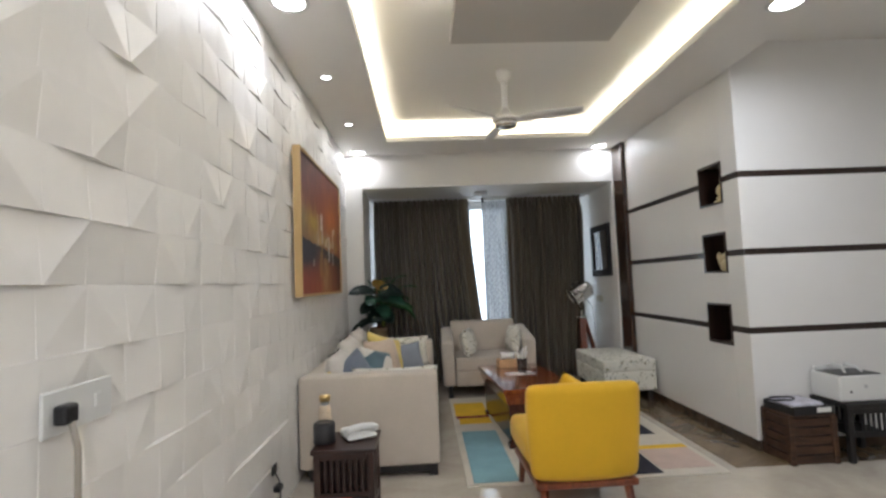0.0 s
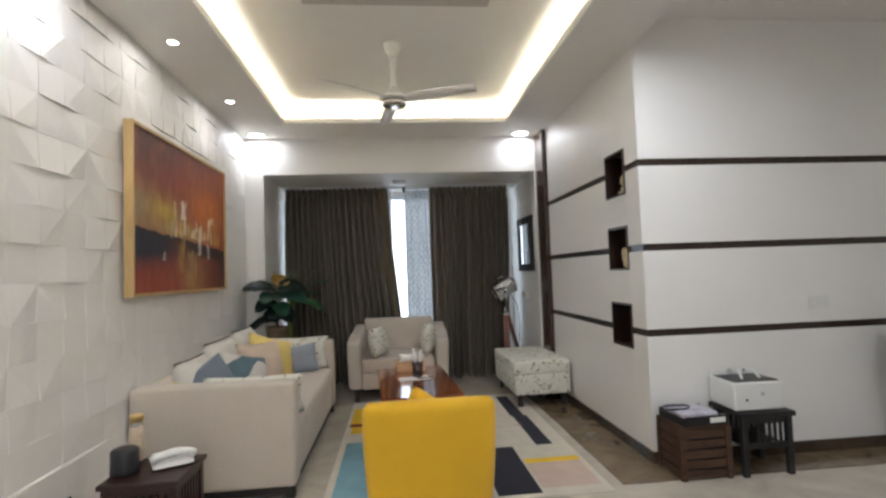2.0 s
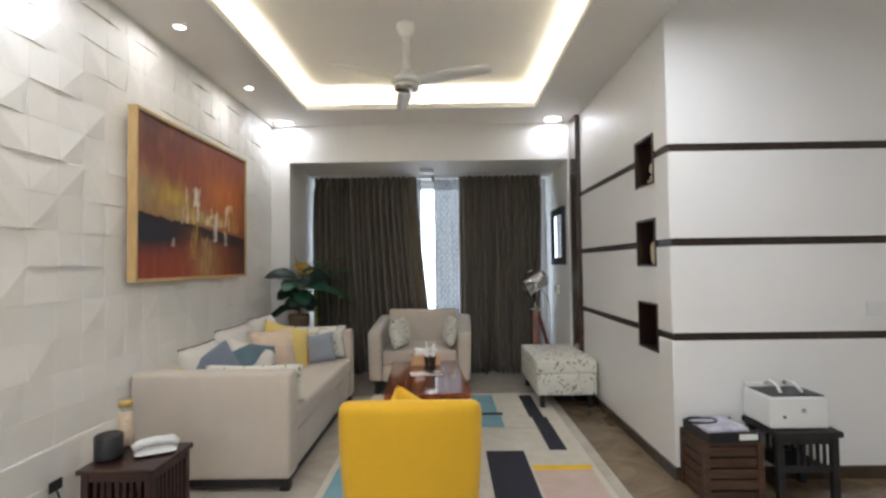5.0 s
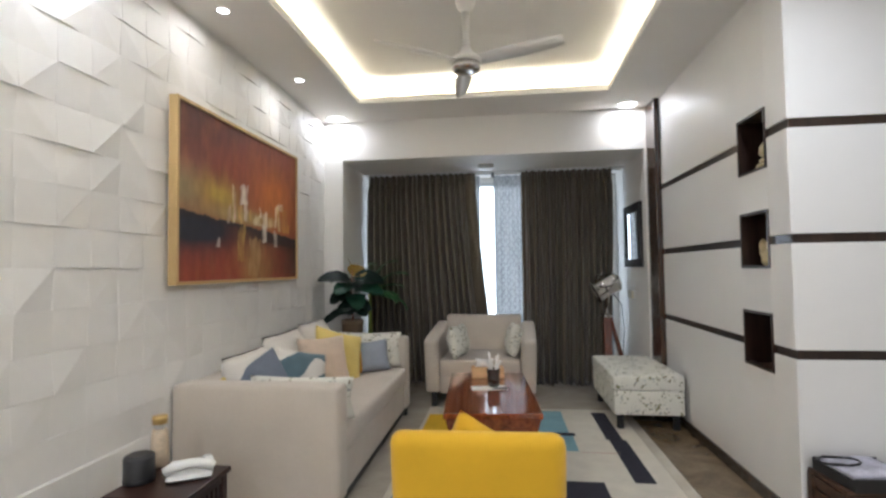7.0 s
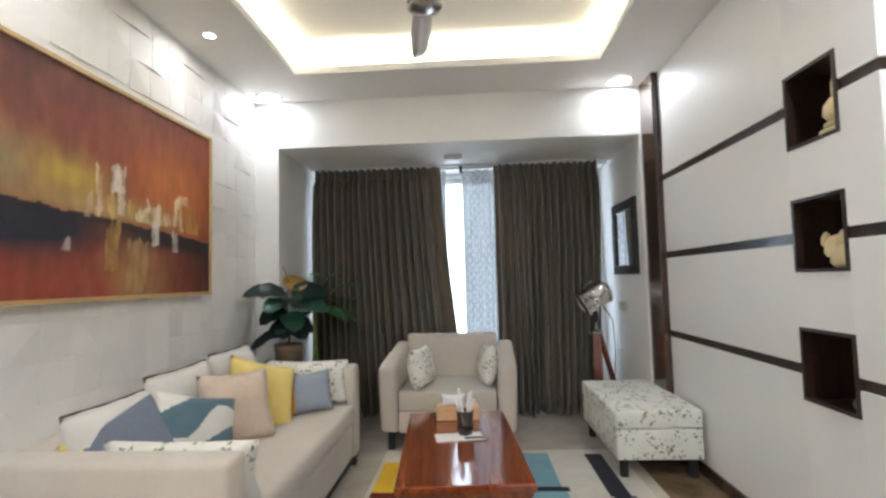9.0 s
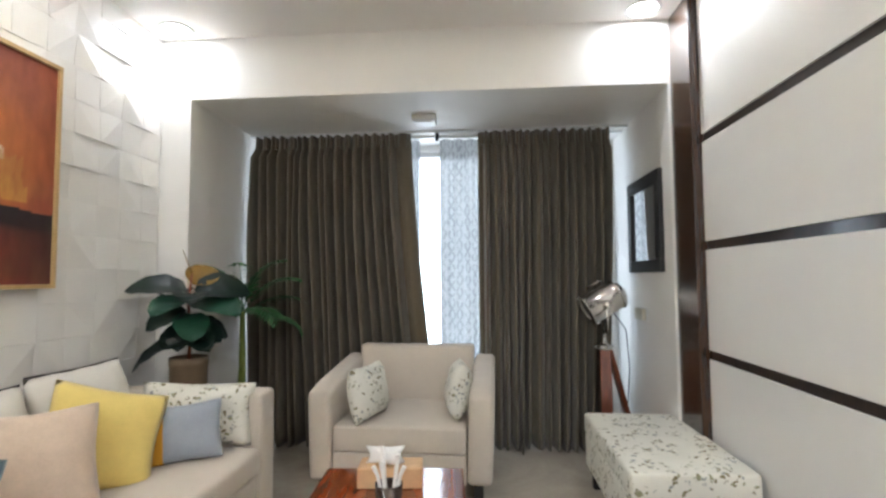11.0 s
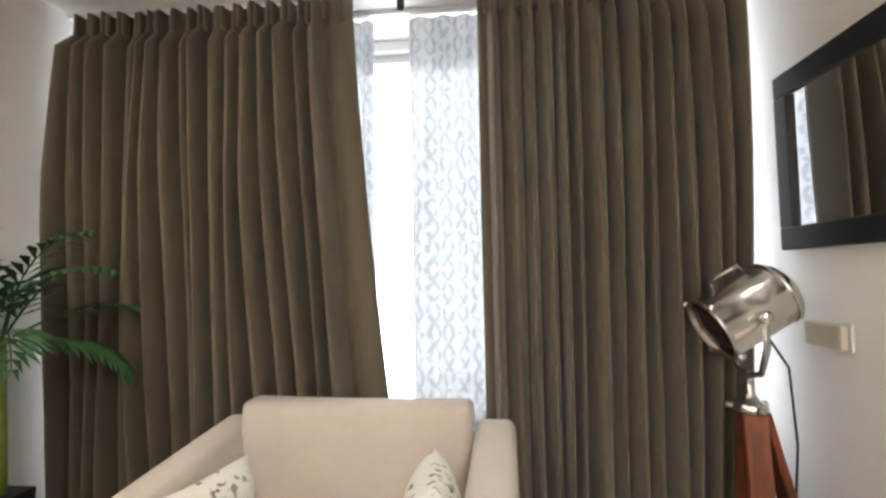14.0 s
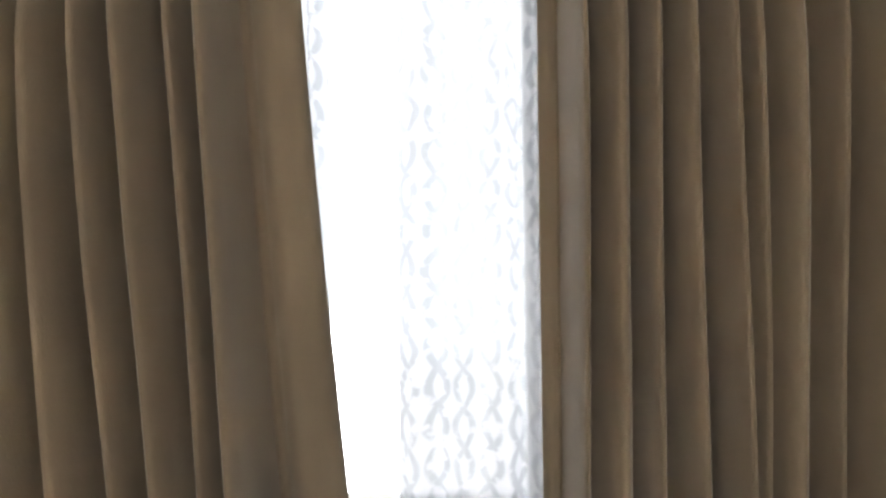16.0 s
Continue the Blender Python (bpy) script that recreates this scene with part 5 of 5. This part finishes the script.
def rubber_plant():
    p = thing("rubber_plant", "large broad-leaved rubber plant in a tall brown planter", "plant", pose(0.36, 6.70, 0))
    part("pot", lathe([(0.080, 0.0), (0.085, 0.02), (0.098, 0.75), (0.102, 0.76), (0.102, 0.80), (0.094, 0.80), (0.09, 0.77)], 28), M_POT, p, "tall brown planter", smooth=True)
    part("soil", lathe([(0.089, 0.74), (0.089, 0.765), (0.03, 0.772)], 20), M_SOIL, p)
    part("stem", tube([(0, 0, 0.75), (0.01, -0.01, 0.9), (-0.01, 0.0, 1.1), (0.0, 0.01, 1.27)], 0.012, 8, taper=0.4), M_LEGWOOD, p, smooth=True)
    part("sprout", tube([(0, 0.01, 1.26), (-0.02, 0.0, 1.33), (-0.04, -0.02, 1.40)], 0.006, 6, taper=0.2), M_LEAFPALE, p, smooth=True)
    specs = [(1.17, 218, -20, 0.38, 0.20, 0.9, M_LEAF, -35), (1.17, 18, -14, 0.38, 0.24, 0.9, M_LEAF, 40), (1.20, 75, -38, 0.22, 0.20, 0.2, M_LEAFPALE, 30), (1.10, 350, -4, 0.36, 0.22, 0.7, M_LEAFMID, 25),
             (1.12, 258, -2, 0.30, 0.19, 0.8, M_LEAFMID, -15), (1.06, 230, 8, 0.30, 0.19, 0.9, M_LEAF, -30), (1.04, 305, 24, 0.28, 0.21, 0.7, M_LEAFMID, 0), (0.98, 30, 6, 0.28, 0.19, 0.9, M_LEAF, 35),
             (0.90, 205, 10, 0.46, 0.14, 1.0, M_LEAF, -30), (1.0, 275, 30, 0.26, 0.19, 0.9, M_LEAF, 0), (0.94, 325, 12, 0.26, 0.18, 0.8, M_LEAF, 20), (1.15, 300, -4, 0.24, 0.18, 0.7, M_LEAF, 0), (1.04, 200, 10, 0.24, 0.17, 0.7, M_LEAF, -20), (0.94, 255, 12, 0.22, 0.18, 0.7, M_LEAF, -20), (0.96, 355, 10, 0.24, 0.18, 0.7, M_LEAF, 25), (1.16, 160, -10, 0.28, 0.2, 0.5, M_LEAF, 0)]
    for z, turn, tip, length, width, droop, mat, roll in specs:
        small = 0.74 if z < 1.08 else 0.80
        bm = big_leaf(length * 1.05 * small, width * 1.15 * small, droop, 0.2)
        m = pose(0, 0, z, 0, 0, turn) @ pose(0.02, 0, 0, 0, tip, 0) @ pose(0, 0, 0, roll)
        part("leaf", shifted(bm, m), mat, p, smooth=True)


rubber_plant()


def palm():
    p = thing("areca_palm", "small feathery palm in a square dark pot", "plant", pose(0.36, 7.32, 0))
    pot = box(-0.075, 0.075, -0.075, 0.075, 0, 0.49, 0.006, 2)
    for v in pot.verts:
        v.co.x *= 0.75 + 0.25 * v.co.z / 0.49
        v.co.y *= 0.75 + 0.25 * v.co.z / 0.49
    part("pot", pot, M_BLACKWOOD, p, "tall square black pot")
    part("stem", tube([(0, 0, 0.48), (0.004, 0.0, 0.62), (0, 0, 1.01)], 0.030, 10, taper=0.55), M_PALMSTEM, p, "yellow-green stem", smooth=True)
    rng = random.Random(4)
    for k, (turn, rise, length) in enumerate(((0, 55, 0.36), (50, 30, 0.38), (120, 50, 0.34), (180, 25, 0.36), (215, 55, 0.38), (270, 35, 0.34), (320, 20, 0.36), (150, 5, 0.3), (20, 5, 0.32), (290, 72, 0.36), (10, 78, 0.36), (200, 76, 0.34))):
        bm = bmesh.new()
        pts = []
        for i in range(15):
            s = i / 14
            a = radians(rise) - 1.25 * s * s
            q = pts[-1] if pts else Vector((0, 0, 0))
            pts.append(q + Vector((math.cos(a), 0, math.sin(a))) * length * 1.3 / 14)
        bm = tube(pts, 0.005, 5, taper=0.3)
        for i in range(2, 15):
            s = i / 14
            d = (pts[i] - pts[i - 1]).normalized()
            long = 0.17 * math.sin(math.pi * min(0.95, 0.25 + s * 0.72)) * rng.uniform(0.85, 1.1)
            for side in (-1, 1):
                way = (d * 0.75 + Vector((0, side, 0)) * 0.8 + Vector((0, 0, -0.25))).normalized()
                across = way.cross(Vector((0, 0, 1))).normalized() * 0.015
                a, c = pts[i], pts[i] + way * long
                b = pts[i] + way * long * 0.5 + Vector((0, 0, 0.006))
                v = [bm.verts.new(a), bm.verts.new(b - across), bm.verts.new(c + Vector((0, 0, -0.02))), bm.verts.new(b + across)]
                bm.faces.new(v)
        part("frond", shifted(bm, pose(0, 0, 0.99, 0, 0, turn)), M_PALM, p)


palm()


# ---- ornaments in the niches ----
def ornament(name, label, mat, m, blobs):
    bm = None
    for r, h, x, y, z in blobs:
        bm = lathe([(r * 0.75, z), (r, z + h * 0.2), (r * 0.95, z + h * 0.55), (r * 0.6, z + h * 0.85), (r * 0.15, z + h)], 14, bm, pose(x, y, 0))
    return single(name, bm, mat, label, "figurine", m, True)


NX = XR + 0.075
ornament("figurine", "plain ivory seated figurine on a stepped base", M_IVORY, pose(NX, 5.01, NICHE_Z[2][0] + 0.0145) @ Matrix.Scale(1.55, 4), [(0.055, 0.02, 0, 0, 0), (0.045, 0.02, 0, 0, 0.018), (0.045, 0.07, 0, 0, 0.036), (0.028, 0.09, 0, -0.005, 0.085), (0.022, 0.055, 0, -0.005, 0.155), (0.016, 0.05, 0, 0.03, 0.05), (0.018, 0.05, 0, -0.035, 0.05)])
ornament("shell_ornament", "ivory curled shell ornament", M_IVORY, pose(NX, 5.03, NICHE_Z[1][0] + 0.0145) @ Matrix.Scale(1.5, 4), [(0.045, 0.07, 0, 0, 0), (0.035, 0.09, 0, -0.045, 0.03), (0.028, 0.06, 0, 0.05, 0.03), (0.02, 0.06, 0, -0.065, 0.09), (0.03, 0.05, 0, 0.0, 0.055), (0.014, 0.04, 0, 0.085, 0.06)])
ornament("stone_ornament", "small grey stone ornament", M_GREYSTONE, pose(NX, 4.99, NICHE_Z[0][0] + 0.0145), [(0.05, 0.045, 0, 0, 0), (0.03, 0.06, 0, -0.04, 0), (0.025, 0.04, 0, 0.05, 0)])


# ---- relief tiles of the long wall ----
SIZE, RISE = 0.166, 0.020


def relief(a, b, c, d, fold):
    """One tile, tilted or folded along a diagonal: the numbers are the heights of its corners, from the lower near one round."""
    own = bmesh.new()
    xy = ((0.0, 0.0004), (SIZE, 0.0004), (SIZE, SIZE - 0.0004), (0.0, SIZE - 0.0004))
    low = [own.verts.new((0.0, y, z)) for y, z in xy]
    top = [own.verts.new((0.004 + RISE * k, y, z)) for (y, z), k in zip(xy, (a, b, c, d))]
    for i in range(4):
        own.faces.new((low[i], low[(i + 1) % 4], top[(i + 1) % 4], top[i]))
    if fold:
        own.faces.new((top[0], top[1], top[2]))
        own.faces.new((top[0], top[2], top[3]))
    else:
        own.faces.new((top[0], top[1], top[3]))
        own.faces.new((top[1], top[2], top[3]))
    return own


shapes = {}
rest_v, rest_f = [], []
rng = random.Random(12)
cols, rows_n = int((YB - 1.3) / SIZE), 17
for j in range(rows_n):
    z = j * SIZE - 0.04
    if z + SIZE > SOFFIT + 0.09:
        continue
    crown = [rng.choices((0.1, 0.4, 0.8), (3, 2, 2))[0] for i in range(cols + 1)]
    foot = [0.5]
    while len(foot) <= cols:
        foot.append(rng.choice([k for k in (1.0, 0.85, 0.5, 0.15, 0.0) if k != foot[-1]]))
    for i in range(cols):
        y = YB - 0.012 - (i + 1) * SIZE
        key = (foot[i + 1], max(0, foot[i] - 0.12), crown[i], crown[i + 1], int(foot[i + 1] + crown[i] > foot[i] + crown[i + 1]))
        if key not in shapes:
            shapes[key] = mesh_of("tile", relief(*key), M_TILE)
        if 3.1 < y < 5.2 and z > 0.5 or 5.2 <= y < 6.0 and z > 2.2 or y >= 6.0 and z > 1.0:
            ob = new("tile", shapes[key])
            ob.parent, ob.location = wall_left, (0, y, z)
        else:
            n0 = len(rest_v)
            rest_v += [(v.co.x, v.co.y + y, v.co.z + z) for v in shapes[key].vertices]
            rest_f += [[n0 + q for q in p.vertices] for p in shapes[key].polygons]
me = bpy.data.meshes.new("relief_tiles")
me.from_pydata(rest_v, [], rest_f)
me.materials.append(M_TILE)
tagged(new("relief_tiles", me), kind="stuff").parent = wall_left
